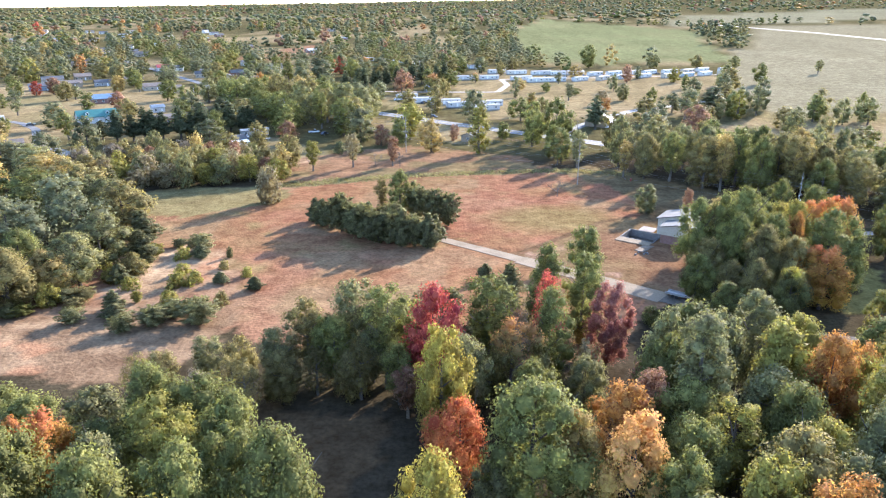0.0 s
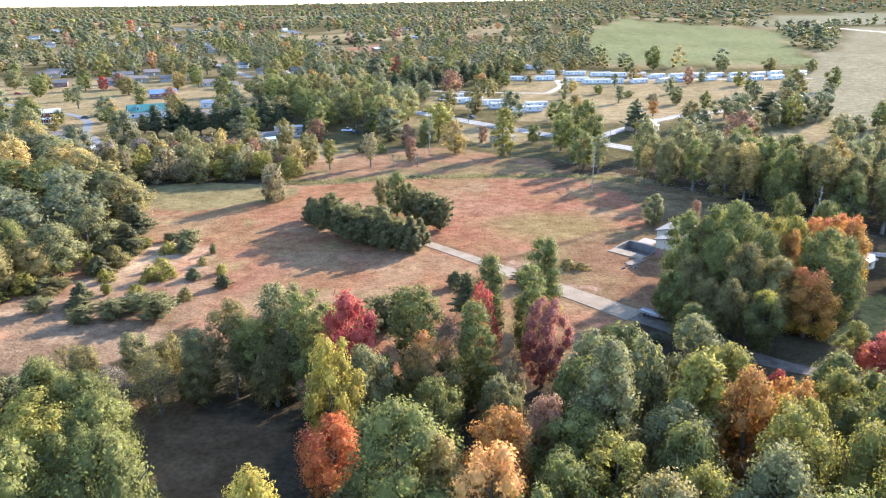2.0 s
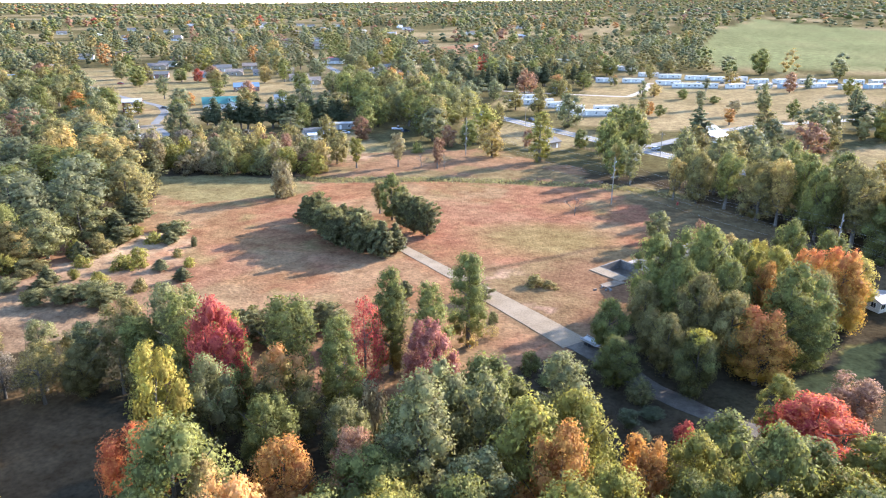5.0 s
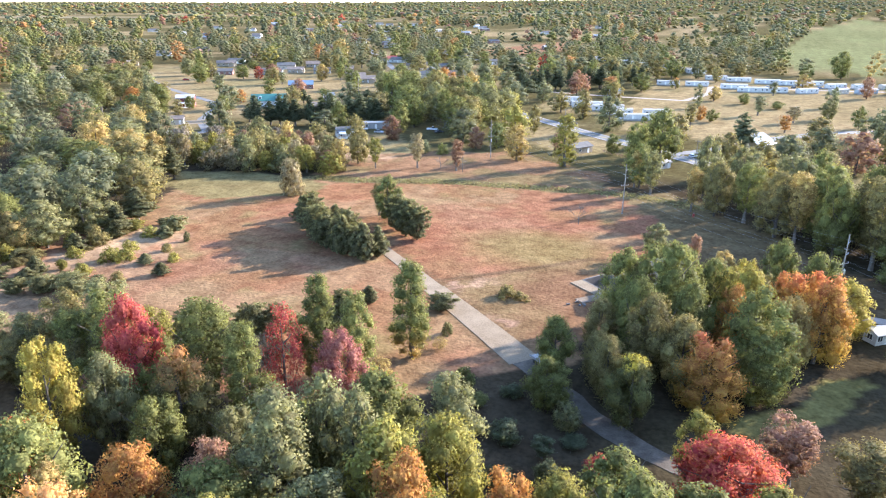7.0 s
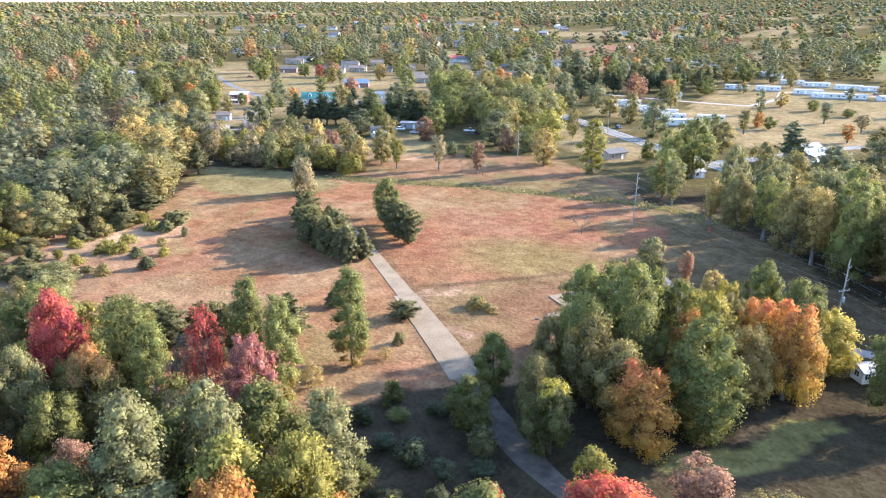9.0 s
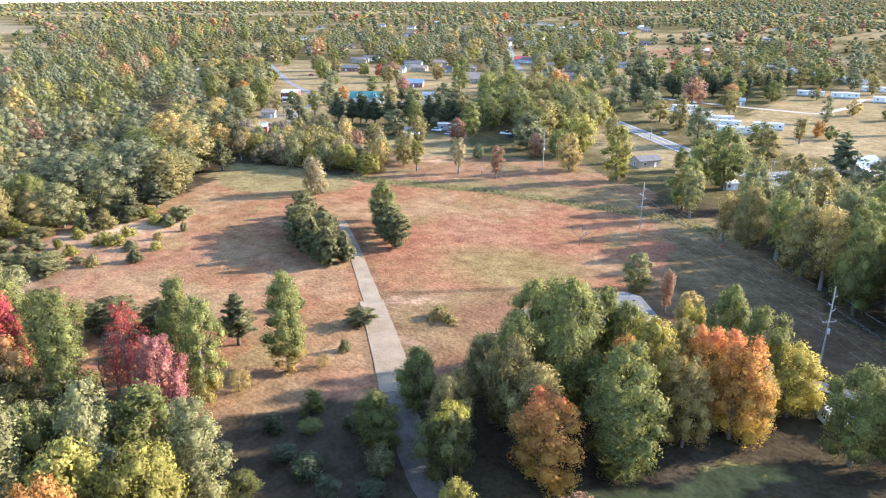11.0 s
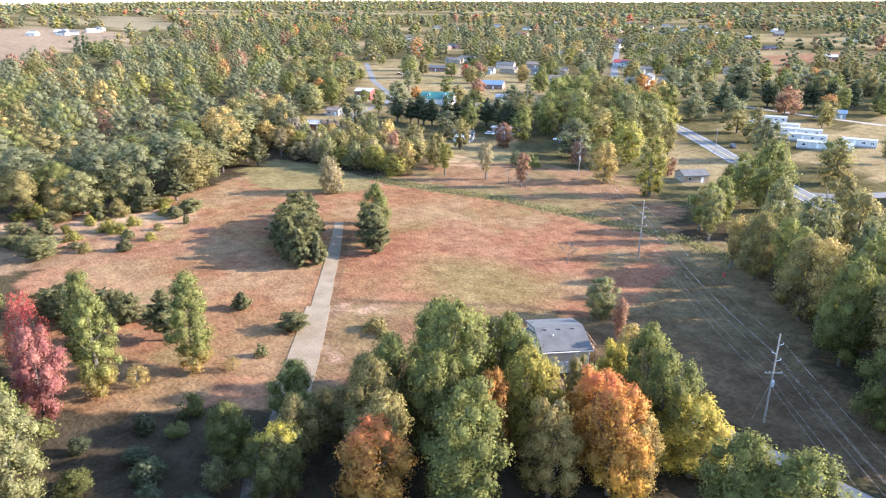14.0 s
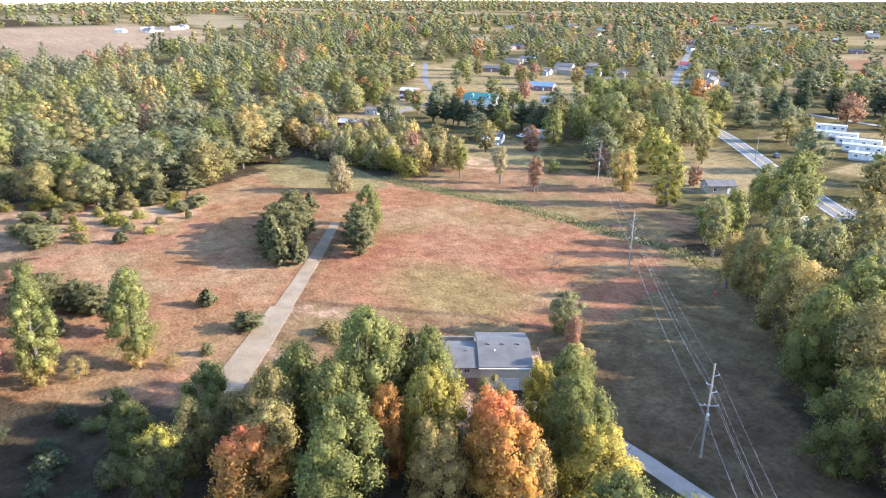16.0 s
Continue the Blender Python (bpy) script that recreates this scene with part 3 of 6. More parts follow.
for off, mat in ((3.7, PAINT), (-3.7, PAINT), (0.12, YELLOW_PAINT), (-0.25, YELLOW_PAINT)):
    n = Vector((0.67, 0.74))
    strip("road_line", [(p + off * n.x, q + off * n.y) for p, q in ROAD], 0.18, mat, 0.05, "thin painted line along the asphalt road", "road line", 0.006, 0.02)
strip("far_road", [(590, 1640), (614, 1502), (650, 1297), (660, 1050), (640, 800)], 14, GRAVEL, 0.1, "pale distant road crossing open fields", "road", thick=0.4)
apron = Shape().prism([(-190, 305), (-176, 320), (-185, 328), (-201, 312)], "z", -0.05, 0.05)
tagged(new("parking_apron", apron.mesh("parking_apron", CONCRETE)), "pale concrete parking apron beside a red shed", "apron", kind="structure")

# ---- trees: crowns of leaf clusters on lobes, tapered trunks with limbs ----
_ico = bmesh.new()
bmesh.ops.create_icosphere(_ico, subdivisions=1, radius=1.0)
ICO_V = np.array([v.co[:] for v in _ico.verts])
ICO_F = np.array([[v.index for v in f.verts] for f in _ico.faces])
_ico.free()

PROFILE = {
    "round": lambda u: np.sqrt(np.clip(1 - (2 * u - 0.9) ** 2, 0.02, 1)),
    "tall": lambda u: np.clip(np.sin(np.pi * np.clip(u, 0.02, 0.98) ** 0.82), 0, 1) ** 0.44,
    "oval": lambda u: np.clip(np.sin(np.pi * np.clip(u, 0.02, 0.98) ** 0.78), 0, 1) ** 0.42,
    "cone": lambda u: np.clip(1.03 - u, 0.03, 1) ** 0.8 * np.clip(u / 0.1, 0.4, 1),
    "vase": lambda u: (0.35 + 0.75 * np.clip(u, 0, 1)) * np.sqrt(np.clip(1.04 - u ** 3, 0.02, 1)),
    "low": lambda u: np.sqrt(np.clip(1 - u ** 2, 0.05, 1)),
}


def unit(v):
    return v / (np.linalg.norm(v, axis=1)[:, None] + 1e-9) if np.ndim(v) > 1 else v / (np.linalg.norm(v) + 1e-9)


def leaf_cards(rs, pos, nrm, size, aspect=1.0):
    """Small three-cornered leaf clusters, uneven and turned at random."""
    k = len(pos)
    nrm = nrm / np.linalg.norm(nrm, axis=1)[:, None]
    t = np.cross(nrm, rs.normal(size=(k, 3)))
    t /= np.linalg.norm(t, axis=1)[:, None] + 1e-9
    b = np.cross(nrm, t)
    s = size * rs.uniform(0.55, 1.4, (k, 1))
    out = []
    for ang in (0.0, 2.1, 4.2):
        w = ang + rs.uniform(-0.35, 0.35, (k, 1))
        jit = rs.uniform(0.75, 1.2, (k, 1))
        out.append(pos + 0.58 * s * jit * (aspect * np.cos(w) * t + np.sin(w) * b) + s * rs.uniform(-0.15, 0.15, (k, 1)) * nrm)
    return np.stack(out, axis=1).reshape(-1, 3), np.arange(3 * k).reshape(k, 3)


def crown_arrays(seed, height, radius, base, shape, lobes, leaves, leaf, core=0.68, gap=0.0, aspect=1.0, needles=False, lobe_size=(0.24, 0.42), wild=0.7):
    rs = np.random.RandomState(seed)
    prof = PROFILE[shape]
    hc = height - base
    u = (np.arange(lobes) + rs.rand(lobes)) / lobes
    u = 0.04 + 0.92 * u
    ang = 2.399963 * np.arange(lobes) + rs.uniform(-0.5, 0.5, lobes)
    lop = 1 + 0.22 * np.sin(ang + rs.uniform(0, 6)) + 0.12 * np.sin(2 * ang + rs.uniform(0, 6))
    pr = prof(u) * lop
    lr = radius * rs.uniform(*lobe_size, lobes) * (0.55 + 0.45 * prof(u))
    rad = np.clip(pr * radius - lr * 0.8, 0, None) * rs.uniform(0.55, 1.05, lobes)
    c = np.stack([rad * np.cos(ang), rad * np.sin(ang), base + u * hc * 0.97 - lr * 0.45], axis=1)
    sq = np.stack([lr, lr, lr * rs.uniform(0.75, 1.05, lobes)], axis=1)
    w = lr ** 2
    pick = rs.choice(lobes, int(leaves * 1.7), p=w / w.sum())
    d = rs.normal(size=(len(pick), 3))
    d[:, 2] += 0.35
    d /= np.linalg.norm(d, axis=1)[:, None]
    pos = c[pick] + d * sq[pick] * rs.uniform(0.66, 1.6 if needles else 1.32, (len(pick), 1))
    keep = np.ones(len(pick), dtype=bool)
    for j in range(lobes):
        q = (pos - c[j]) / sq[j]
        keep &= ~((np.einsum("ij,ij->i", q, q) < 0.5) & (pick != j))
    if gap:
        keep &= rs.rand(len(pick)) > gap * (vnoise(pos[:, 0] * 7 + pos[:, 2] * 3, pos[:, 1] * 7, 4.0) > 0.5)
    pos, d = pos[keep][:leaves], d[keep][:leaves]
    out = pos - np.array([0, 0, base + 0.4 * hc])
    out /= np.linalg.norm(out, axis=1)[:, None] + 1e-6
    n = d * 0.6 + out * 0.4 + rs.normal(size=d.shape) * wild
    if needles:
        n = n * [0.8, 0.8, 1.0] + [0, 0, 0.45]
    LV, LF = leaf_cards(rs, pos, n, leaf, aspect)
    soft = unit(d * 0.55 + out * 0.45 + unit(n) * 0.5 + [0, 0, 0.08])
    V, F3, N = [LV], [], [np.repeat(soft, 3, axis=0)]
    o = len(LV)
    if core:
        for j in range(lobes):
            jit = 1 + 0.28 * (rs.rand(len(ICO_V), 1) - 0.5)
            V.append(c[j] + ICO_V * sq[j] * core * jit)
            N.append(unit(ICO_V + 0.35 * unit(c[j] - [0, 0, base + 0.4 * hc])))
            F3.append(ICO_F + o)
            o += len(ICO_V)
    return np.concatenate(V), np.concatenate([LF] + F3), np.concatenate(N)


def bough_arrays(seed, height, radius, base, shape, lobes, leaves, leaf, core=0.5, aspect=2.0, wild=0.6, gap=0.0, needles=True, lobe_size=None):
    """A conifer: boughs that rise outwards from the stem, each feathered with needle sprays."""
    rs = np.random.RandomState(seed)
    k = int(lobes * 2.2)
    hc = height - base
    u = (np.arange(k) + rs.rand(k)) / k * 0.97
    ang = 2.399963 * np.arange(k) + rs.uniform(-0.6, 0.6, k)
    L = radius * PROFILE[shape](u) * rs.uniform(0.7, 1.25, k) + 0.05 * radius
    z0 = base + u * hc * 0.9
    pick = rs.choice(k, leaves, p=L ** 1.3 / (L ** 1.3).sum())
    s = rs.rand(leaves) ** 0.65
    out = np.stack([np.cos(ang), np.sin(ang), np.full(k, 0.0)], axis=1)[pick]
    Lp = L[pick]
    pos = out * (s * Lp)[:, None]
    pos[:, 2] = z0[pick] + Lp * 0.3 * s
    pos += rs.normal(size=pos.shape) * (Lp * 0.17 * (1.15 - s))[:, None] * [1, 1, 0.7]
    n = out * 0.5 + [0, 0, 0.75] + rs.normal(size=pos.shape) * wild
    LV, LF = leaf_cards(rs, pos, n, leaf, aspect)
    soft = unit(out * (0.35 + s[:, None]) + [0, 0, 0.45] + unit(n) * 0.5)
    V, F, N, o = [LV], [LF], [np.repeat(soft, 3, axis=0)], len(LV)
    for j in range(0, k, 2):
        r = L[j] * 0.5 * core
        V.append(ICO_V * [r, r, r * 0.8] * (1 + 0.3 * (rs.rand(len(ICO_V), 1) - 0.5)) + [0.35 * L[j] * math.cos(ang[j]), 0.35 * L[j] * math.sin(ang[j]), z0[j] + 0.1 * L[j]])
        F.append(ICO_F + o)
        N.append(ICO_V)
        o += len(ICO_V)
    return np.concatenate(V), np.concatenate(F), np.concatenate(N)


def crown_mesh(name, mat, *args, **kw):
    V, F, N = bough_arrays(*args, **kw) if kw.get("needles") else crown_arrays(*args, **kw)
    return mesh_np(name, V, [F], [mat], smooth=True, normals=N)


def trunk_mesh(name, seed, height, radius, base, girth, mat, limbs=6, fork=0.5):
    rs = np.random.RandomState(seed)
    s = Shape()
    top = height * 0.8
    bend = rs.uniform(-0.03, 0.03, (5, 2)).cumsum(axis=0) * height * 0.3
    pts = [(bend[i][0] * (i > 0), bend[i][1] * (i > 0), top * i / 4 - (0.4 if i == 0 else 0)) for i in range(5)]
    s.tube(pts, [girth * 1.25, girth * 0.9, girth * 0.68, girth * 0.42, girth * 0.12], 7)
    for k in range(limbs):
        h = base * 0.8 + (top - base) * (k + 0.4) / limbs * 0.8
        a = 2.4 * k + rs.uniform(-0.4, 0.4)
        i = h / top * 4
        j = min(3, int(i))
        p0 = np.array(pts[j]) * (1 - i + j) + np.array(pts[j + 1]) * (i - j)
        r = radius * rs.uniform(0.55, 0.85)
        rise = rs.uniform(0.5, 0.9) * r
        p1 = p0 + [0.5 * r * math.cos(a), 0.5 * r * math.sin(a), 0.4 * rise]
        p2 = p0 + [r * math.cos(a + 0.2), r * math.sin(a + 0.2), rise * 1.2]
        s.tube([p0, p1, p2], [girth * 0.42, girth * 0.26, girth * 0.08], 5)
    return s.mesh(name, mat)


def bare_mesh(name, seed, height, mat, levels=4):
    """A leafless tree: limbs that fork into ever finer twigs."""
    rs = np.random.RandomState(seed)
    s = Shape()

    def grow(p, d, length, r, level):
        q = p + d * length
        s.tube([p, (p + q) / 2 + rs.normal(size=3) * length * 0.04, q], [r, r * 0.8, r * 0.6], 5 if level == levels else 3)
        if level > 0:
            for _ in range(4 if level > 1 else 5):
                e = d + rs.normal(size=3) * 0.55
                e[2] = abs(e[2]) * 0.8 + 0.15
                grow(p + d * length * rs.uniform(0.55, 1.0), e / np.linalg.norm(e), length * rs.uniform(0.5, 0.75), r * 0.5, level - 1)
    grow(np.array([0, 0, -0.3]), np.array([0.02, 0.0, 1.0]), height * 0.38, height * 0.017, levels)
    return s.mesh(name, mat)


# kind: (height, radius, crown base, profile, lobes, leaf clusters, cluster size, options)
KINDS = {
    "oak": (16.0, 6.0, 2.0, "round", 30, 6500, 0.50, dict()),
    "poplar": (19.0, 4.0, 0.7, "tall", 34, 6000, 0.46, dict(lobe_size=(0.28, 0.46))),
    "maple": (15.0, 5.0, 1.0, "oval", 30, 6800, 0.45, dict(lobe_size=(0.24, 0.38))),
    "ash": (17.0, 5.0, 3.5, "vase", 26, 4500, 0.48, dict(core=0.55, gap=0.5)),
    "sparse": (14.0, 4.2, 2.5, "oval", 22, 3000, 0.42, dict(core=0.0, gap=0.6)),
    "cedar": (9.0, 2.9, 0.2, "cone", 40, 4000, 0.42, dict(aspect=2.4, needles=True, core=0.42, lobe_size=(0.16, 0.36))),
    "pine": (17.0, 4.4, 2.5, "cone", 42, 5600, 0.44, dict(aspect=2.2, needles=True, core=0.6, lobe_size=(0.2, 0.34))),
    "scrub_pine": (12.0, 4.6, 0.4, "oval", 34, 5600, 0.44, dict(aspect=2.6, needles=True, core=0.3, lobe_size=(0.16, 0.38))),
    "bush": (3.0, 2.2, 0.0, "low", 16, 1300, 0.34, dict(lobe_size=(0.26, 0.5), core=0.5, gap=0.4)),
    "brush": (6.5, 3.2, 0.2, "oval", 24, 2400, 0.40, dict(lobe_size=(0.22, 0.42), core=0.5, gap=0.3)),
}
WORDS = {"oak": ("oak_tree", "broad-crowned tree"), "poplar": ("poplar_tree", "tall narrow tree"), "maple": ("maple_tree", "dense maple"),
         "ash": ("ash_tree", "open-crowned tree"), "sparse": ("young_tree", "thinly leaved tree"), "cedar": ("cedar_tree", "conical red cedar"),
         "pine": ("pine_tree", "tall layered pine"), "scrub_pine": ("scrub_pine_tree", "rounded scrub pine"), "bush": ("bush", "low rounded bush"),
         "brush": ("shrub", "tall ragged shrub"), "bare": ("bare_tree", "leafless grey tree")}
TONES = {"green": "green leaves", "sage": "pale sage-green leaves", "olive": "olive-brown leaves", "dull": "green leaves greyed for haze", "lime": "yellow-green leaves", "ripe": "yellow-green leaves turning gold", "yellow": "bright yellow leaves", "gold": "golden leaves",
         "orange": "orange leaves", "rust": "rust-brown leaves", "red": "bright red leaves", "scarlet": "scarlet and orange leaves", "crimson": "crimson leaves", "dusty": "dusty red leaves", "pine": "dark green needles",
         "cedar": "olive-green needles", "straw": "straw-coloured leaves", "grey": "bare grey twigs", "green_orange": "green leaves turning orange above",
         "gold_orange": "gold and orange leaves", "orange_red": "orange leaves reddened above", "green_yellow": "green leaves, yellow on top",
         "green_gold_low": "green leaves, gold below"}
_protos = {}


def proto(kind, variant, lod):
    """Crown and trunk meshes of a kind, made once: from 0, near, to 3, far."""
    key = (kind, variant, lod)
    if key not in _protos:
        h, r, base, shape, lobes, leaves, leaf, opt = KINDS[kind]
        seed = sum(ord(ch) for ch in kind) * 7 + variant * 131
        kw = dict(opt)
        many, grow, few = ((1.5, 0.6, 1.2), (0.85, 0.82, 1.05), (0.46, 1.0, 0.85), (0.16, 1.5, 0.5))[lod]
        kw["wild"] = (0.5, 0.45, 0.35, 0.3)[lod]
        lobes, leaves, leaf = max(7, int(lobes * few)), int(leaves * many), leaf * grow
        a, b = kw.get("lobe_size", (0.24, 0.42))
        kw["lobe_size"] = ((a * 0.85, b * 0.92), (a * 0.9, b * 0.96), (a, b), (0.34, 0.5))[lod]
        if lod > 1 and kw.get("core", 1) > 0.6:
            kw["core"] = 0.58
        if lod > 1 and kw.get("core", 1) == 0.0:
            kw["core"] = 0.35
        c = crown_mesh("crown", LEAF["green"], seed, h, r, base, shape, lobes, leaves, leaf, **kw)
        girth = 0.022 * h if kind not in ("bush", "brush") else 0.06
        t = trunk_mesh("trunk", seed + 3, h, r, max(base, 0.15 * h), girth, PALE_BARK if kind in ("ash", "poplar", "sparse") else BARK, (6, 5, 3, 2)[lod])
        _protos[key] = (c, t)
    return _protos[key]


_pick = random.Random(11)
PLANTED = []


def plant(x, y, height, radius, kind, tone, lod=0, group="", place="", z=0.0):
    """One tree or bush as a thing of its own: a trunk and a crown."""
    name, words = WORDS[kind]
    k = KINDS[kind]
    c, t = proto(kind, _pick.randrange(4 if lod < 2 else 3), lod)
    ob = new(name)
    ob.empty_display_size = 0.5
    radius *= 1.1
    ob.matrix_basis = Matrix.LocRotScale((x, y, z - 0.1 + float(far_rise(x, y))), Euler((0, 0, _pick.uniform(0, 6.283))), (radius / k[1], radius / k[1], 1.045 * height / k[0]))
    tagged(ob, f"{words} with {TONES[tone]}{place}", "bush" if kind in ("bush", "brush") else "tree", group)
    if kind != "bush":
        part("trunk", t, ob)
    cr = part("crown", c, ob)
    cr.material_slots[0].link = "OBJECT"
    cr.material_slots[0].material = LEAF[tone]
    PLANTED.append((x, y, radius))
    return ob


def plant_all(rows, group, place):
    for x, y, h, r, kind, tone in rows:
        lod = 0 if y < 150 or (x > 55 and y < 192) else 1 if y < 222 else 2
        plant(x, y, h, r, kind, tone, lod, group, place)


# trees between the glade and the lane, each by its own place, height and spread
plant_all([
    (-1.5, 103, 20.5, 5.0, "oak", "crimson"), (-0.5, 88, 21, 4.4, "maple", "yellow"), (2.3, 80.5, 13.8, 4.4, "oak", "scarlet"),
    (29, 113.3, 17, 4.1, "maple", "dusty"), (18.2, 114.6, 18.4, 3.2, "sparse", "crimson"), (19.3, 123.4, 20.5, 3.5, "poplar", "green_gold_low"),
    (26.5, 122.6, 19, 3.6, "poplar", "green_gold_low"), (29.5, 137.8, 19.6, 3.9, "poplar", "green_gold_low"), (17.6, 105.5, 19.2, 3.6, "poplar", "green"),
    (7.8, 108.2, 19.6, 6.0, "ash", "green"), (10.9, 99.7, 16, 4.6, "maple", "green_orange"), (2.9, 94.2, 16, 4.2, "oak", "sage")], "trees along the glade", " by the red field")
plant_all([
    (11.2, 75.6, 19.6, 6.6, "oak", "green"), (22.7, 70.1, 18.7, 4.6, "maple", "gold_orange"), (23.5, 79.3, 17, 4.6, "maple", "orange"),
    (29.2, 85.9, 15, 3.4, "ash", "rust"), (36.6, 88.2, 22.5, 4.6, "poplar", "sage"), (51.1, 105, 18.9, 4.0, "poplar", "sage"),
    (53.6, 86.6, 20, 4.6, "maple", "orange"), (84, 113.5, 13, 6.6, "maple", "red"), (-1.0, 61.5, 19, 4.4, "oak", "yellow"), (92.5, 126, 10.5, 4.8, "ash", "rust"), (80.5, 119, 13, 2.6, "poplar", "lime"), (101.5, 124, 10, 5.4, "ash", "olive"), (6.5, 73.5, 9.5, 3.2, "oak", "sage"),
    (16.5, 74, 16, 3.0, "poplar", "gold"), (30.5, 72, 16, 4.6, "oak", "green"), (45, 71, 17, 4.6, "oak", "lime"), (54, 97.3, 18.4, 5.2, "oak", "lime"), (68, 95, 16, 4.6, "oak", "lime"), (62.5, 94.0, 15, 3.8, "maple", "orange"), (68.5, 116.2, 4.4, 1.8, "brush", "crimson"), (-50, 73, 16, 5.0, "maple", "orange_red")], "trees at the wood's edge", " at the wood edge")
plant_all([
    (-31, 97.5, 10, 3.6, "sparse", "olive"), (-28, 105, 12, 4.0, "ash", "sage"), (-23, 109.5, 15, 4.4, "ash", "olive"), (-16, 111, 18, 5.0, "ash", "sage"),
    (-9.5, 106.5, 19, 5.4, "ash", "green"), (-13.5, 102.5, 11, 3.4, "sparse", "olive"), (-21, 104, 9, 3.0, "sparse", "olive"), (-6.5, 112, 14, 3.8, "ash", "lime"),
    (-5.5, 97, 9, 3.0, "ash", "rust"), (-34, 101, 9, 3.2, "sparse", "olive"), (-45, 100, 10, 3.6, "ash", "olive"), (-38.5, 97, 8.5, 3.0, "sparse", "grey"), (-40, 106.5, 9.5, 3.4, "ash", "sage"), (-35, 110, 8, 3.0, "brush", "olive"), (-50, 103, 8, 3.2, "sparse", "olive"), (4.5, 100, 12, 3.0, "maple", "green"), (-7, 101, 11, 3.6, "ash", "green"), (-18, 106, 14, 4.2, "ash", "green"), (-26, 101, 10, 3.6, "oak", "olive"), (-12, 108, 15, 4.4, "oak", "sage"), (-20, 109, 12, 3.8, "oak", "green"), (-3, 107, 13, 3.8, "oak", "green"), (-15, 103, 9, 3.2, "brush", "olive"), (13, 92, 13, 4.0, "oak", "green"),
    (22, 97, 11, 3.4, "oak", "sage"), (23.5, 104, 10, 3.0, "bush", "straw"), (31, 98, 9, 3.0, "ash", "rust"), (13, 115, 12, 3.0, "sparse", "grey")], "trees along the glade", " beside the glade")
# copse between the lane and the house
plant_all([
    (80.2, 138.8, 14.3, 5.4, "maple", "orange_red"), (70.0, 131.8, 12.6, 3.9, "oak", "green_yellow"), (62.6, 165.6, 17.4, 5.2, "oak", "green"), (65.8, 164.5, 16.2, 3.6, "oak", "olive"), (71.4, 161.2, 21.6, 6.2, "oak", "green"),
    (97.3, 165.8, 17.7, 5.0, "maple", "orange_red"), (91.6, 168.5, 16.3, 4.6, "maple", "orange_red"), (102.6, 177.5, 13, 5.2, "maple", "yellow"), (86.4, 149.8, 19.4, 5.8, "maple", "green"), (92.4, 159.2, 15.2, 4.0, "maple", "gold"),
    (90.6, 184, 17.5, 4.2, "oak", "green"), (84.6, 183.6, 12.4, 3.0, "maple", "yellow"), (78.1, 168.5, 17.0, 4.0, "oak", "green"), (73.6, 170.6, 17.6, 4.2, "oak", "green"), (84.6, 163.3, 17.8, 5.0, "oak", "ripe"),
    (82.6, 158, 16.2, 3.0, "maple", "orange")], "trees of the copse by the house", " by the house")
plant_all([
    (96.6, 178.6, 17.5, 4.4, "oak", "green"), (113, 169.8, 16, 5.0, "oak", "green"), (119, 171, 16.5, 5.0, "oak", "green"),
    (62.5, 143.5, 9.5, 3.4, "oak", "olive"), (70.5, 146.5, 16.5, 4.6, "oak", "olive"), (76, 144.5, 15, 4.4, "oak", "olive"), (67, 152.5, 17, 4.8, "oak", "green"),
    (75.5, 153.5, 17.5, 4.6, "oak", "green"), (61, 152, 12, 3.8, "oak", "olive"), (55.0, 142.9, 11.5, 3.6, "oak", "green"), (57.0, 130.6, 9.6, 3.8, "oak", "green"), (61.5, 126.8, 4.6, 2.4, "brush", "sage"), (65.2, 137.0, 12.2, 3.4, "oak", "olive"),
    (87.5, 146, 14.5, 4.2, "poplar", "green"), (86.5, 172.5, 14.5, 3.4, "maple", "olive"), (99.5, 169, 13, 3.4, "maple", "gold")], "trees of the copse by the house", " by the house")
# cedars and oak standing in the field
plant_all([
    (-4, 178.5, 10.5, 3.4, "cedar", "cedar"), (-11, 180, 11.6, 3.5, "cedar", "cedar"), (-17.5, 182.5, 9.4, 3.8, "scrub_pine", "cedar"), (-23, 187, 10.5, 3.8, "scrub_pine", "cedar"),
    (-29, 193, 11.6, 3.4, "scrub_pine", "cedar"), (-35, 198, 8.8, 3.4, "cedar", "cedar"), (-2, 182.5, 8.8, 2.7, "cedar", "cedar"), (-21, 193, 9.4, 3.2, "cedar", "cedar"),
    (-14, 186.5, 10.5, 3.4, "scrub_pine", "cedar"), (-13, 209, 14, 4.4, "oak", "green"), (-3, 200, 11.0, 3.5, "scrub_pine", "cedar"), (1.5, 198, 10.5, 3.4, "scrub_pine", "cedar"),
    (-7.5, 204, 11.0, 3.4, "scrub_pine", "cedar"), (-19, 214, 10, 3.0, "ash", "olive"), (-56.6, 221.9, 13, 4.6, "brush", "straw"), (-38, 203, 7.7, 2.7, "cedar", "cedar"), (-57.5, 224, 8, 3.4, "brush", "straw")], "trees in the field", " in the red field")
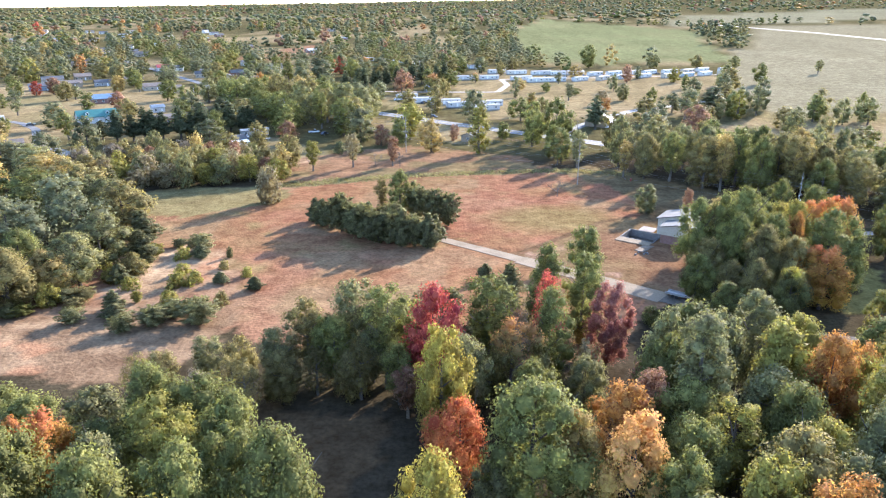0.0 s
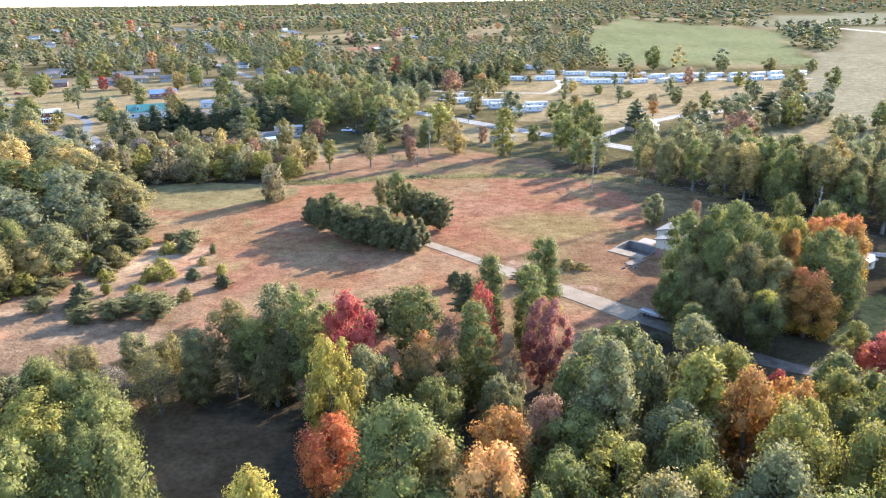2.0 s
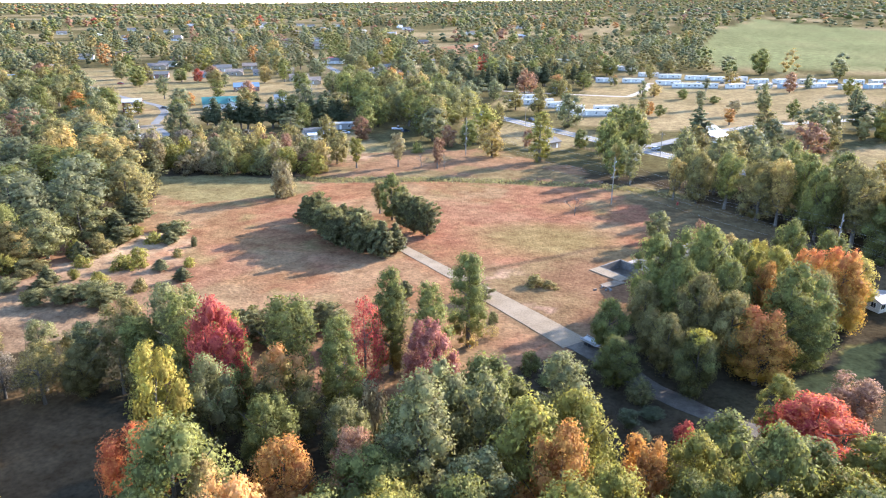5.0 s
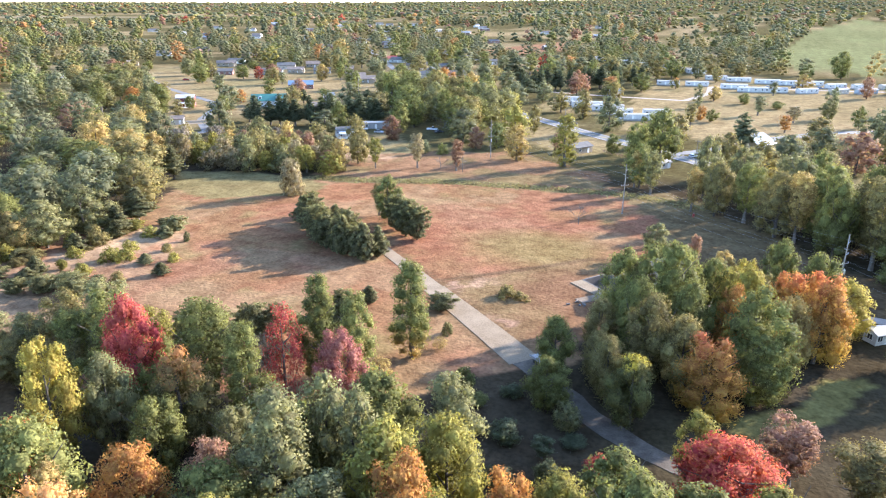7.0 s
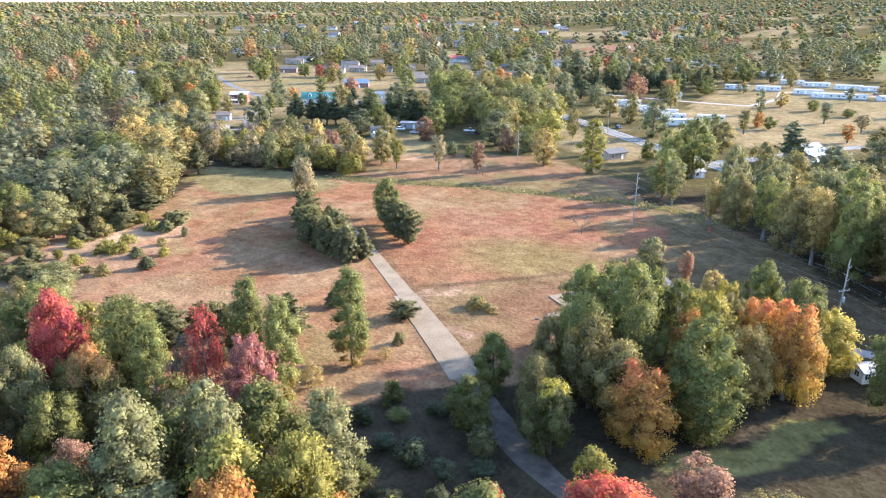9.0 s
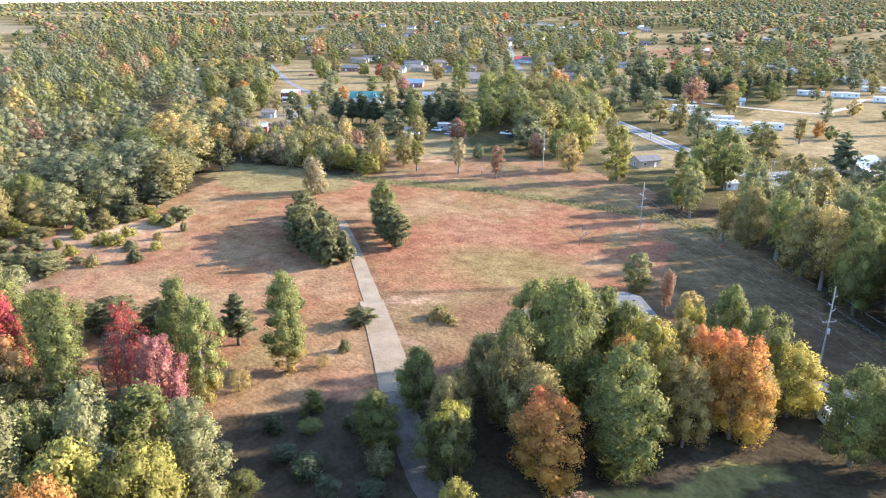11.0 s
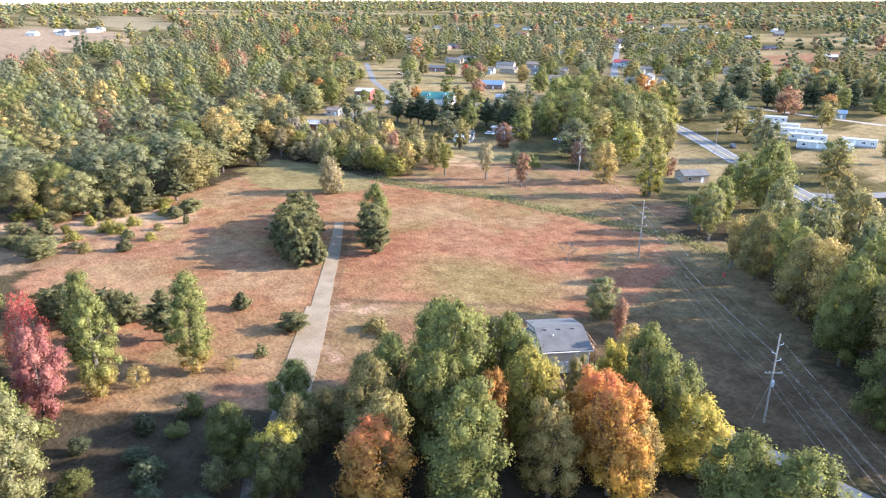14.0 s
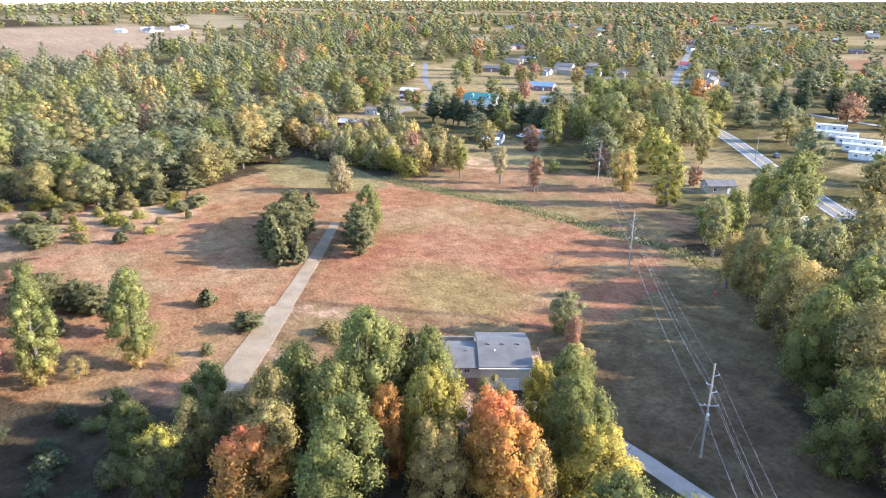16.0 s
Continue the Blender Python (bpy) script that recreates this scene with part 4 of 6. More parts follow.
plant_all([
    (10, 156.3, 4.2, 2.1, "cedar", "cedar"), (26, 159.3, 3.8, 2.8, "scrub_pine", "cedar"), (31.5, 149.2, 2.6, 1.4, "bush", "cedar"), (36.5, 172.2, 2.4, 2.5, "bush", "olive"), (39.5, 171.5, 1.8, 1.8, "bush", "olive"),
    (14, 138.5, 11.5, 3.6, "pine", "cedar"), (-12, 128, 6.5, 3.8, "scrub_pine", "cedar"), (2, 140, 3.0, 2.3, "bush", "cedar"), (-3, 132.5, 5, 3.2, "scrub_pine", "cedar"),
    (28, 128, 4.5, 2.0, "sparse", "gold"), (-5, 126.5, 7.5, 3.4, "scrub_pine", "cedar"), (-3, 133, 7, 3.2, "scrub_pine", "cedar"), (1.4, 135.5, 6.5, 3.0, "scrub_pine", "cedar"), (-11.5, 124.5, 6.5, 3.2, "scrub_pine", "cedar"), (7, 127, 5, 2.8, "cedar", "cedar"), (33, 143, 2.6, 1.5, "sparse", "gold")], "bushes in the field", " in the red field")
plant_all([
    (-7.5, 180, 8.8, 2.9, "scrub_pine", "cedar"), (-14.5, 182, 9.4, 3.0, "scrub_pine", "cedar"), (-20, 185.5, 9.4, 3.2, "scrub_pine", "cedar"), (-26, 190.5, 9.4, 3.2, "scrub_pine", "cedar"), (-32, 196, 8.8, 3.0, "scrub_pine", "cedar"),
    (-17, 190, 8.8, 2.9, "scrub_pine", "cedar"), (-9, 184, 8.2, 2.7, "scrub_pine", "cedar")], "trees in the field", " in the red field")
# pioneer cedars on the sandy ground
plant_all([
    (-68, 134, 3.7, 2.9, "cedar", "cedar"), (-86, 144, 3.5, 2.8, "cedar", "cedar"), (-60, 142, 3.1, 2.3, "bush", "lime"), (-58, 154, 3.1, 2.5, "bush", "lime"),
    (-63, 159, 2.9, 2.1, "bush", "lime"), (-62, 171, 4.0, 2.5, "cedar", "cedar"), (-64, 177, 4.4, 3.2, "scrub_pine", "sage"), (-43, 150, 3.3, 2.1, "cedar", "cedar"),
    (-66, 170, 3.1, 2.4, "bush", "lime"), (-61, 152, 3.5, 2.9, "bush", "lime"), (-70, 138, 5.1, 2.5, "cedar", "cedar"), (-50, 132, 5.5, 3.7, "scrub_pine", "sage"),
    (-59, 131, 4.2, 2.9, "scrub_pine", "sage"), (-56, 135, 4.0, 2.9, "scrub_pine", "sage"), (-52, 154, 2.9, 2.1, "cedar", "cedar"), (-47, 158, 2.4, 1.6, "bush", "lime"),
    (-64, 128, 3.7, 2.5, "scrub_pine", "sage"), (-76, 132, 3.3, 2.5, "scrub_pine", "sage"), (-72, 150, 2.9, 2.1, "bush", "lime"), (-54, 163, 2.2, 1.6, "bush", "olive"), (-48, 142, 2.9, 2.0, "bush", "olive")], "young cedars on the sand", " on sandy ground")
plant_all([
    (-84, 152, 13, 6.6, "oak", "sage"), (-92, 138, 14, 6.8, "oak", "olive"), (-101, 126, 14, 6.5, "oak", "sage"), (-80, 179, 11, 5.5, "pine", "cedar"), (-76, 168, 9, 4.0, "pine", "cedar"), (-88, 146, 11, 5, "oak", "gold"), (-94, 148, 15, 6.8, "oak", "green"),
    (-84, 164, 14, 6.4, "oak", "sage"), (-106, 207, 14, 5.4, "pine", "cedar"), (-97, 196, 15, 6.5, "oak", "sage")], "trees at the edge of the west wood", " beside sandy ground")
# trees on the lawns and the far side of the ditch
plant_all([
    (63, 210.7, 9.4, 3.6, "maple", "sage"), (72.7, 202.7, 10, 1.9, "ash", "rust"), (-5, 304.5, 15, 5.6, "maple", "gold"),
    (46, 280, 13, 3.2, "ash", "gold"), (-35.4, 274.9, 13.6, 4.0, "ash", "straw"), (-20, 277, 12, 3.4, "ash", "rust"), (67, 258, 14, 3.8, "ash", "gold"),
    (52.5, 273.5, 15, 4.2, "ash", "sage"), (79, 197, 9, 3.0, "maple", "gold"), (46, 292, 14, 4.6, "maple", "green")], "trees on the lawn", " on mown grass")
plant_all([
    (-50, 268, 12, 3.6, "ash", "lime"), (-60, 272, 14, 4.8, "oak", "olive"), (-28, 318, 10, 3.6, "maple", "rust"), (-37, 302, 5, 2.4, "bush", "green"), (-44, 300, 6, 2.6, "brush", "pine"),
    (-20, 322, 12, 4.4, "oak", "green"), (5, 330, 8, 2.6, "maple", "rust"), (40, 316, 17, 5.5, "oak", "green"), (28, 332, 9, 3.4, "oak", "green"),
    (-42, 402, 15, 6.5, "oak", "lime"), (-134, 240, 12, 5.6, "maple", "gold"), (-107, 222, 13, 4.4, "pine", "cedar"), (-116, 222, 14, 4.6, "pine", "cedar")], "trees beyond the ditch", " beyond the ditch")
# a pair of small leafless trees
bare = bare_mesh("trunk", 4, 8.0, PALE_BARK)
for x, y, s in ((38.3, 230.2, 1.0), (-17, 276, 1.05), (-27, 278, 0.9), (-33, 98, 1.3), (12, 113, 1.5)):
    ob = new("bare_tree")
    ob.matrix_basis = Matrix.LocRotScale((x, y, 0), Euler((0, 0, x)), (s, s, s))
    tagged(ob, "small leafless grey tree standing in dry grass", "tree", "bare trees")
    part("trunk", bare, ob)




# ---- buildings ----
BUILDINGS = []


def window_part(parent, x, y, z, w, h, facing, sub=True):
    """A window set 5 cm proud of a wall that faces -y (0), +x (90), +y (180) or -x (270)."""
    m = pose(x, y, z, 0, 0, facing)
    f = Shape().box(-w / 2 - 0.08, -0.06, -h / 2 - 0.08, w / 2 + 0.08, 0.02, -h / 2).box(-w / 2 - 0.08, -0.06, h / 2, w / 2 + 0.08, 0.02, h / 2 + 0.08)
    f.box(-w / 2 - 0.08, -0.06, -h / 2, -w / 2, 0.02, h / 2).box(w / 2, -0.06, -h / 2, w / 2 + 0.08, 0.02, h / 2).box(-0.025, -0.05, -h / 2, 0.025, 0.02, h / 2)
    win = part("window", f.mesh("window", TRIM), parent, m=m)
    part("pane", Shape().box(-w / 2, -0.03, -h / 2, w / 2, 0.0, h / 2).mesh("pane", GLASS), win)
    return win


def house(x, y, rot, length, width, h, roof, wall, label, pitch=0.4, windows=3, over=0.5, chimney=False, dormers=0, porch=False, wing=False, category="house"):
    """A gabled house, its ridge along x."""
    ob = new("house" if category == "house" else category)
    ob.matrix_basis = pose(x, y, float(far_rise(x, y)), 0, 0, rot)
    tagged(ob, label, category, "houses of the settlement" if category == "house" else "")
    a, b, r = length / 2, width / 2, h + width / 2 * pitch
    part("wall", Shape().prism([(-b, -0.3), (b, -0.3), (b, h), (0, r), (-b, h)], "x", -a, a).mesh("wall", wall), ob)
    t, k = 0.22, over * pitch
    out = [(-b - over, h - k), (0, r), (b + over, h - k), (b + over, h - k + t), (0, r + t), (-b - over, h - k + t)]
    rf = part("roof", Shape().prism([(p, q + 0.02) for p, q in out], "x", -a - over * 0.7, a + over * 0.7).mesh("roof", roof), ob)
    if chimney:
        part("chimney", Shape().box(-a * 0.4, -0.3, h, -a * 0.4 + 0.8, 0.4, r + 1.1).mesh("chimney", BRICK), rf)
    for i in range(windows):
        u = -a + length * (i + 0.5) / windows
        for side, facing in ((-b, 0), (b, 180)):
            if i == windows // 2 and side < 0:
                d = part("door", Shape().box(u - 0.5, -b - 0.06, 0, u + 0.5, -b + 0.02, 2.05).mesh("door", TRIM, 0.02), ob)
                part("door_handle", Shape().box(u + 0.32, -b - 0.12, 1.0, u + 0.4, -b - 0.05, 1.08).mesh("door_handle", STEEL), d)
            else:
                window_part(ob, u, side, min(1.5, h * 0.6), 1.1, 1.1, facing)
    if h > 4.4:
        for i in range(windows):
            for side, facing in ((-b, 0), (b, 180)):
                window_part(ob, -a + length * (i + 0.5) / windows, side, h - 1.2, 0.95, 1.2, facing)
    window_part(ob, a, 0, min(1.5, h * 0.6), 1.1, 1.1, 90)
    window_part(ob, -a, 0, min(1.5, h * 0.6), 1.1, 1.1, 270)
    for i in range(dormers):
        u = -a * 0.5 + length * 0.5 * i / max(1, dormers - 1)
        zz = h + b * pitch * 0.35
        dm = part("dormer", Shape().prism([(u - 0.9, zz - 0.6), (u + 0.9, zz - 0.6), (u + 0.9, zz + 1.0), (u, zz + 1.6), (u - 0.9, zz + 1.0)], "y", -b * 0.72, -0.4).mesh("dormer", TRIM), ob, "white dormer")
        part("pane", Shape().box(u - 0.45, -b * 0.72 - 0.03, zz - 0.1, u + 0.45, -b * 0.72, zz + 0.95).mesh("pane", GLASS), dm)
        part("dormer_roof", Shape().prism([(u - 1.2, zz + 0.85), (u, zz + 1.65), (u + 1.2, zz + 0.85), (u + 1.2, zz + 1.0), (u, zz + 1.82), (u - 1.2, zz + 1.0)], "y", -b * 0.72 - 0.25, -0.3).mesh("dormer_roof", roof), dm)
    if porch:
        p = part("porch", Shape().box(-a * 0.8, -b - 2.4, 0, a * 0.8, -b, 0.3).prism([(-b - 2.8, 2.35), (-b, 2.9), (-b, 3.05), (-b - 2.8, 2.5)], "x", -a * 0.85, a * 0.85).mesh("porch", TRIM), ob, "white porch")
        for i in range(4):
            u = -a * 0.75 + a * 1.5 * i / 3
            part("porch_post", Shape().box(u - 0.08, -b - 2.3, 0.3, u + 0.08, -b - 2.14, 2.45).mesh("porch_post", TRIM), p)
    if wing:
        part("wing_wall", Shape().prism([(a * 0.3, -0.3), (a * 0.9, -0.3), (a * 0.9, h * 0.9), (a * 0.6, h * 0.9 + a * 0.3 * pitch), (a * 0.3, h * 0.9)], "y", -b - 4, -b + 0.4).mesh("wing_wall", wall), ob)
        part("wing_roof", Shape().prism([(a * 0.25, h * 0.86), (a * 0.6, h * 0.9 + a * 0.3 * pitch + 0.05), (a * 0.95, h * 0.86), (a * 0.95, h * 0.86 + 0.2), (a * 0.6, h * 0.9 + a * 0.3 * pitch + 0.27), (a * 0.25, h * 0.86 + 0.2)], "y", -b - 4.4, -0.2).mesh("wing_roof", roof), ob)
    BUILDINGS.append((x, y, max(length, width) * 0.55))
    return ob


def mobile_home(x, y, rot, length, roof, wall, label="long white mobile home with a low pale roof"):
    ob = new("mobile_home")
    ob.matrix_basis = pose(x, y, float(far_rise(x, y)), 0, 0, rot)
    tagged(ob, label, "mobile home", "mobile homes of the park")
    a, b = length / 2, 2.2
    part("body", Shape().box(-a, -b, 0.6, a, b, 3.1).mesh("body", wall, 0.06), ob)
    part("skirting", Shape().box(-a + 0.1, -b + 0.1, -0.2, a - 0.1, b - 0.1, 0.6).mesh("skirting", GREY_WALL), ob)
    part("roof", Shape().prism([(-b - 0.15, 3.05), (b + 0.15, 3.05), (b + 0.15, 3.2), (0, 3.75), (-b - 0.15, 3.2)], "x", -a - 0.15, a + 0.15).mesh("roof", roof), ob)
    for i in range(4):
        u = -a + length * (i + 0.5) / 4
        if i == 1:
            part("door", Shape().box(u - 0.45, -b - 0.05, 0.7, u + 0.45, -b + 0.03, 2.7).mesh("door", TRIM), ob)
        else:
            window_part(ob, u, -b, 2.0, 1.2, 0.9, 0)
    window_part(ob, a, 0, 2.0, 1.2, 0.9, 90)
    BUILDINGS.append((x, y, length * 0.5))
    return ob


def car(x, y, rot, paint, label, kind="car", length=4.6, tall=1.5):
    ob = new("parked_car" if kind == "car" else "pickup_truck")
    ob.matrix_basis = pose(x, y, 0.04 + float(far_rise(x, y)), 0, 0, rot)
    tagged(ob, label, kind)
    a, b = length / 2, 0.88
    body = [(-a, 0.35), (a, 0.35), (a, 0.7), (a * 0.9, 0.88), (a * 0.4, 0.95), (-a * 0.95, 0.98), (-a, 0.8)]
    part("body", Shape().prism(body, "y", -b, b).mesh("body", CAR_PAINT[paint], 0.04), ob)
    if kind == "car":
        cab = [(-a * 0.85, 0.95), (a * 0.45, 0.95), (a * 0.15, tall - 0.04), (-a * 0.6, tall - 0.04)]
        top = [(-a * 0.62, tall - 0.05), (a * 0.17, tall - 0.05), (a * 0.1, tall + 0.03), (-a * 0.55, tall + 0.03)]
    else:
        cab = [(-a * 0.1, 0.95), (a * 0.5, 0.95), (a * 0.3, tall + 0.2), (0.0, tall + 0.2)]
        top = [(-a * 0.02, tall + 0.2), (a * 0.32, tall + 0.2), (a * 0.26, tall + 0.28), (a * 0.04, tall + 0.28)]
    part("cabin_glass", Shape().prism(cab, "y", -b * 0.86, b * 0.86).mesh("cabin_glass", GLASS), ob)
    part("roof", Shape().prism(top, "y", -b * 0.84, b * 0.84).mesh("roof", CAR_PAINT[paint]), ob)
    for sx in (-0.62, 0.62):
        for sy in (-1, 1):
            w = part("wheel", Shape().tube([(a * sx, sy * 0.68, 0.31), (a * sx, sy * 0.9, 0.31)], 0.32, 12).mesh("wheel", RUBBER), ob)
            part("rim", Shape().tube([(a * sx, sy * 0.89, 0.31), (a * sx, sy * 0.915, 0.31)], 0.19, 8).mesh("rim", STEEL), w)
    for sy in (-0.6, 0.6):
        part("headlight", Shape().box(a - 0.04, sy - 0.16, 0.6, a + 0.015, sy + 0.16, 0.74).mesh("headlight", PAINT), ob)
        part("tail_light", Shape().box(-a - 0.015, sy - 0.14, 0.66, -a + 0.04, sy + 0.14, 0.82).mesh("tail_light", RED_WALL), ob)
    BUILDINGS.append((x, y, 3))
    return ob


# the house behind the copse: two wings, its front along (0.565, 0.825)
HX, HY, HROT = 70.3, 183.6, 55.6
home = new("house")
home.matrix_basis = pose(HX, HY, 0, 0, 0, HROT)
tagged(home, "two-wing cream house with grey shingle roofs and brick below", "house")
BUILDINGS += [(HX - 1.5, HY + 7, 8), (HX - 4, HY - 1, 6), (76, 180, 5), (58, 190, 8)]
# right wing: x 0..8.4, y 0..12; left wing: x -6.9..0, y 0.2..9
part("wall", Shape().prism([(0.0, -0.3), (12.0, -0.3), (12.0, 4.6), (6.0, 6.1), (0.0, 4.6)], "x", 0.0, 8.4).mesh("wall", CREAM), home, "cream siding of the garage wing")
rf = part("roof", Shape().prism([(-0.5, 4.5), (6.0, 6.12), (12.5, 4.5), (12.5, 4.72), (6.0, 6.36), (-0.5, 4.72)], "x", -0.35, 8.9).mesh("roof", GREY_ROOF), home, "grey shingle roof")
for u in (1.6, 4.2, 6.8):
    part("roof_vent", Shape().box(u - 0.22, 4.9, 5.85, u + 0.22, 5.3, 6.32).mesh("roof_vent", DARK_ROOF, 0.03), rf, "small dark roof vent")
part("vent_pipe", Shape().tube([(2.6, 3.4, 5.3), (2.6, 3.4, 6.0)], 0.09, 8).mesh("vent_pipe", TRIM), rf, "white vent pipe")
part("wing_wall", Shape().prism([(0.2, 2.3), (9.0, 2.3), (9.0, 4.4), (4.6, 5.5), (0.2, 4.4)], "x", -6.9, -0.02).mesh("wing_wall", CREAM), home, "cream upper storey of the low wing")
part("brick_storey", Shape().box(-6.85, 0.26, -0.3, -0.02, 8.9, 2.3).mesh("brick_storey", BRICK), home, "dull pink brick lower storey")
rf2 = part("wing_roof", Shape().prism([(-0.4, 4.3), (4.6, 5.52), (9.5, 4.3), (9.5, 4.52), (4.6, 5.75), (-0.4, 4.52)], "x", -7.4, -0.36).mesh("wing_roof", GREY_ROOF), home, "grey shingle roof of the low wing")
for u in (-5.2, -2.4):
    part("roof_vent", Shape().box(u - 0.22, 3.6, 5.2, u + 0.22, 4.0, 5.68).mesh("roof_vent", DARK_ROOF, 0.03), rf2, "small dark roof vent")
for u in (-4.9, -3.6, -2.3):
    window_part(home, u, 0.2, 3.7, 0.9, 0.8, 0)
for u in (1.9, 6.4):
    window_part(home, u, 0.0, 4.1, 0.55, 0.45, 0)
for u in (2.55, 5.35):
    gd = part("garage_door", Shape().box(u - 1.25, -0.05, 0.0, u + 1.25, 0.03, 2.3).mesh("garage_door", WHITE, 0.02), home, "white panelled garage door")
    for i in range(4):
        part("panel", Shape().box(u - 1.18, -0.075, 0.08 + 0.56 * i, u + 1.18, -0.045, 0.58 + 0.56 * i).mesh("panel", WHITE, 0.01), gd)
d = part("door", Shape().box(0.35, -0.05, 0.0, 1.15, 0.03, 2.05).mesh("door", GREY_WALL, 0.02), home, "grey side door")
part("door_handle", Shape().box(1.0, -0.12, 1.0, 1.08, -0.04, 1.08).mesh("door_handle", STEEL), d)
part("gutter", Shape().box(-0.35, -0.62, 4.4, 8.9, -0.48, 4.52).mesh("gutter", TRIM), home, "white gutter")
part("downpipe", Shape().tube([(8.3, -0.08, 4.4), (8.3, -0.08, 0.1)], 0.05, 6).mesh("downpipe", TRIM), home)
dk = part("deck", Shape().box(8.42, 4.0, 1.9, 11.2, 10.0, 2.1).mesh("deck", BROWN_WOOD), home, "brown timber deck")
for u, v in ((8.7, 4.2), (11.0, 4.2), (8.7, 9.8), (11.0, 9.8), (11.0, 7.0)):
    part("deck_post", Shape().box(u - 0.08, v - 0.08, -0.2, u + 0.08, v + 0.08, 3.1).mesh("deck_post", BROWN_WOOD), dk)
part("deck_rail", Shape().box(8.6, 4.1, 2.95, 11.1, 4.2, 3.1).box(11.0, 4.1, 2.95, 11.1, 9.9, 3.1).mesh("deck_rail", BROWN_WOOD), dk)
fp = Shape().prism([(70.5, 178), (79.5, 187.5), (84, 184.5), (74, 174)], "z", -0.06, 0.025)
tagged(new("forecourt", fp.mesh("forecourt", surface("pink_gravel", (0.24, 0.155, 0.122), (0.31, 0.205, 0.165), 0.4, 0.95, 0.1, fine=5))), "dull pink gravel forecourt before the garage doors", "forecourt", kind="structure")
# roofless block enclosure and pale slab beside the house
slab = Shape().prism([(47.3, 185.3), (49.45, 188.2), (57.0, 182.2), (55.0, 179.8)], "z", -0.1, 0.1)
tagged(new("concrete_slab", slab.mesh("concrete_slab", CONCRETE)), "pale concrete slab along an open foundation pit", "slab", kind="structure")
pad = Shape().prism([(50.6, 176.6), (54.3, 180.9), (56.6, 179.6), (52.7, 174.9)], "z", -0.1, 0.06)
tagged(new("broken_pad", pad.mesh("broken_pad", surface("worn_pad", (0.105, 0.074, 0.047), (0.175, 0.138, 0.104), 0.35, 0.95, 0.1, fine=5))), "broken pale concrete pad set in dry grass", "slab", kind="structure")
patio = Shape().prism([(56.2, 194.0), (58.6, 197.6), (62.0, 195.0), (59.6, 191.4)], "z", -0.1, 0.08)
tagged(new("patio", patio.mesh("patio", GRAVEL)), "pale paved patio beside an open foundation pit", "patio", kind="structure")
enc = new("foundation_pit")
tagged(enc, "open roofless concrete foundation pit, sunk in the grass", "pit")
for (x0, y0), (x1, y1) in zip(PIT, PIT[1:] + PIT[:1]):
    ln = math.hypot(x1 - x0, y1 - y0)
    part("pit_wall", Shape().box(-0.25, -0.06, -2.1, ln + 0.25, 0.22, 0.13).mesh("pit_wall", DARK_CONCRETE), enc, m=pose(x0, y0, 0, 0, 0, math.degrees(math.atan2(y1 - y0, x1 - x0))))
part("pit_floor", Shape().prism(PIT, "z", -2.2, -2.0).mesh("pit_floor", DIM_LITTERED), enc, "dark concrete floor")
rub = random.Random(3)
for i in range(9):
    s = rub.uniform(0.2, 0.42)
    ob = new("concrete_rubble", Shape().box(-s, -s * 0.5, -0.1, s, s * 0.5, rub.uniform(0.12, 0.3)).mesh("concrete_rubble", DARK_CONCRETE, 0.06))
    ob.matrix_basis = pose(rub.uniform(49.5, 54), rub.uniform(172.5, 176), 0, 0, 0, rub.uniform(0, 180))
    tagged(ob, "broken piece of pale concrete lying on dry grass", "rubble", "rubble by the slab")

# flat trailer left on the lane
tr = new("utility_trailer")
tr.matrix_basis = pose(51.8, 145.3, 0.05, 0, 0, -38)
tagged(tr, "low grey-white utility trailer parked on the concrete lane", "trailer")
part("bed", Shape().box(-2.1, -0.95, 0.62, 2.1, 0.95, 0.76).mesh("bed", PALE_ROOF, 0.03), tr)
for v in (-0.95, 0.9):
    part("side_board", Shape().box(-2.1, v, 0.76, 2.1, v + 0.05, 1.1).mesh("side_board", GREY_WALL), tr)
part("drawbar", Shape().tube([(2.1, 0.5, 0.6), (3.4, 0, 0.55)], 0.06, 6).tube([(2.1, -0.5, 0.6), (3.4, 0, 0.55)], 0.06, 6).mesh("drawbar", STEEL), tr)
for u, v in ((-0.4, -1.05), (-0.4, 1.05), (0.5, -1.05), (0.5, 1.05)):
    part("wheel", Shape().tube([(u, v - 0.1, 0.35), (u, v + 0.1, 0.35)], 0.35, 12).mesh("wheel", RUBBER), tr)

# settlement
house(-187, 385, 35, 20, 10, 3.4, TEAL_ROOF, WHITE, "white house with a teal metal roof and two dormers", 0.62, 5, dormers=2, wing=True)
house(-228, 360, 35, 10, 9, 5.4, PALE_ROOF, RED_WALL, "dark red two-storey house with a white porch", 0.3, 3, porch=True)
house(-168, 421, 35, 7, 6, 3.0, PALE_ROOF, WHITE, "small white shed with a pale roof", 0.4, 2, category="shed")
house(-146, 383, 30, 17, 9, 2.9, BROWN_ROOF, BRICK, "low brick house under a brown roof", 0.35, 4)
house(-94, 319, 40, 9, 8, 2.7, GREY_ROOF, WHITE, "small white house with a grey gabled roof", 0.45, 3, porch=True)
house(-92, 345, 25, 13, 4.5, 2.8, PALE_ROOF, GREY_WALL, "narrow grey house with a flat pale roof", 0.15, 3)
house(-160, 281, 42, 9, 7, 3.0, PALE_ROOF, RED_WALL, "dark red shed with a pale metal roof", 0.35, 2, category="shed")
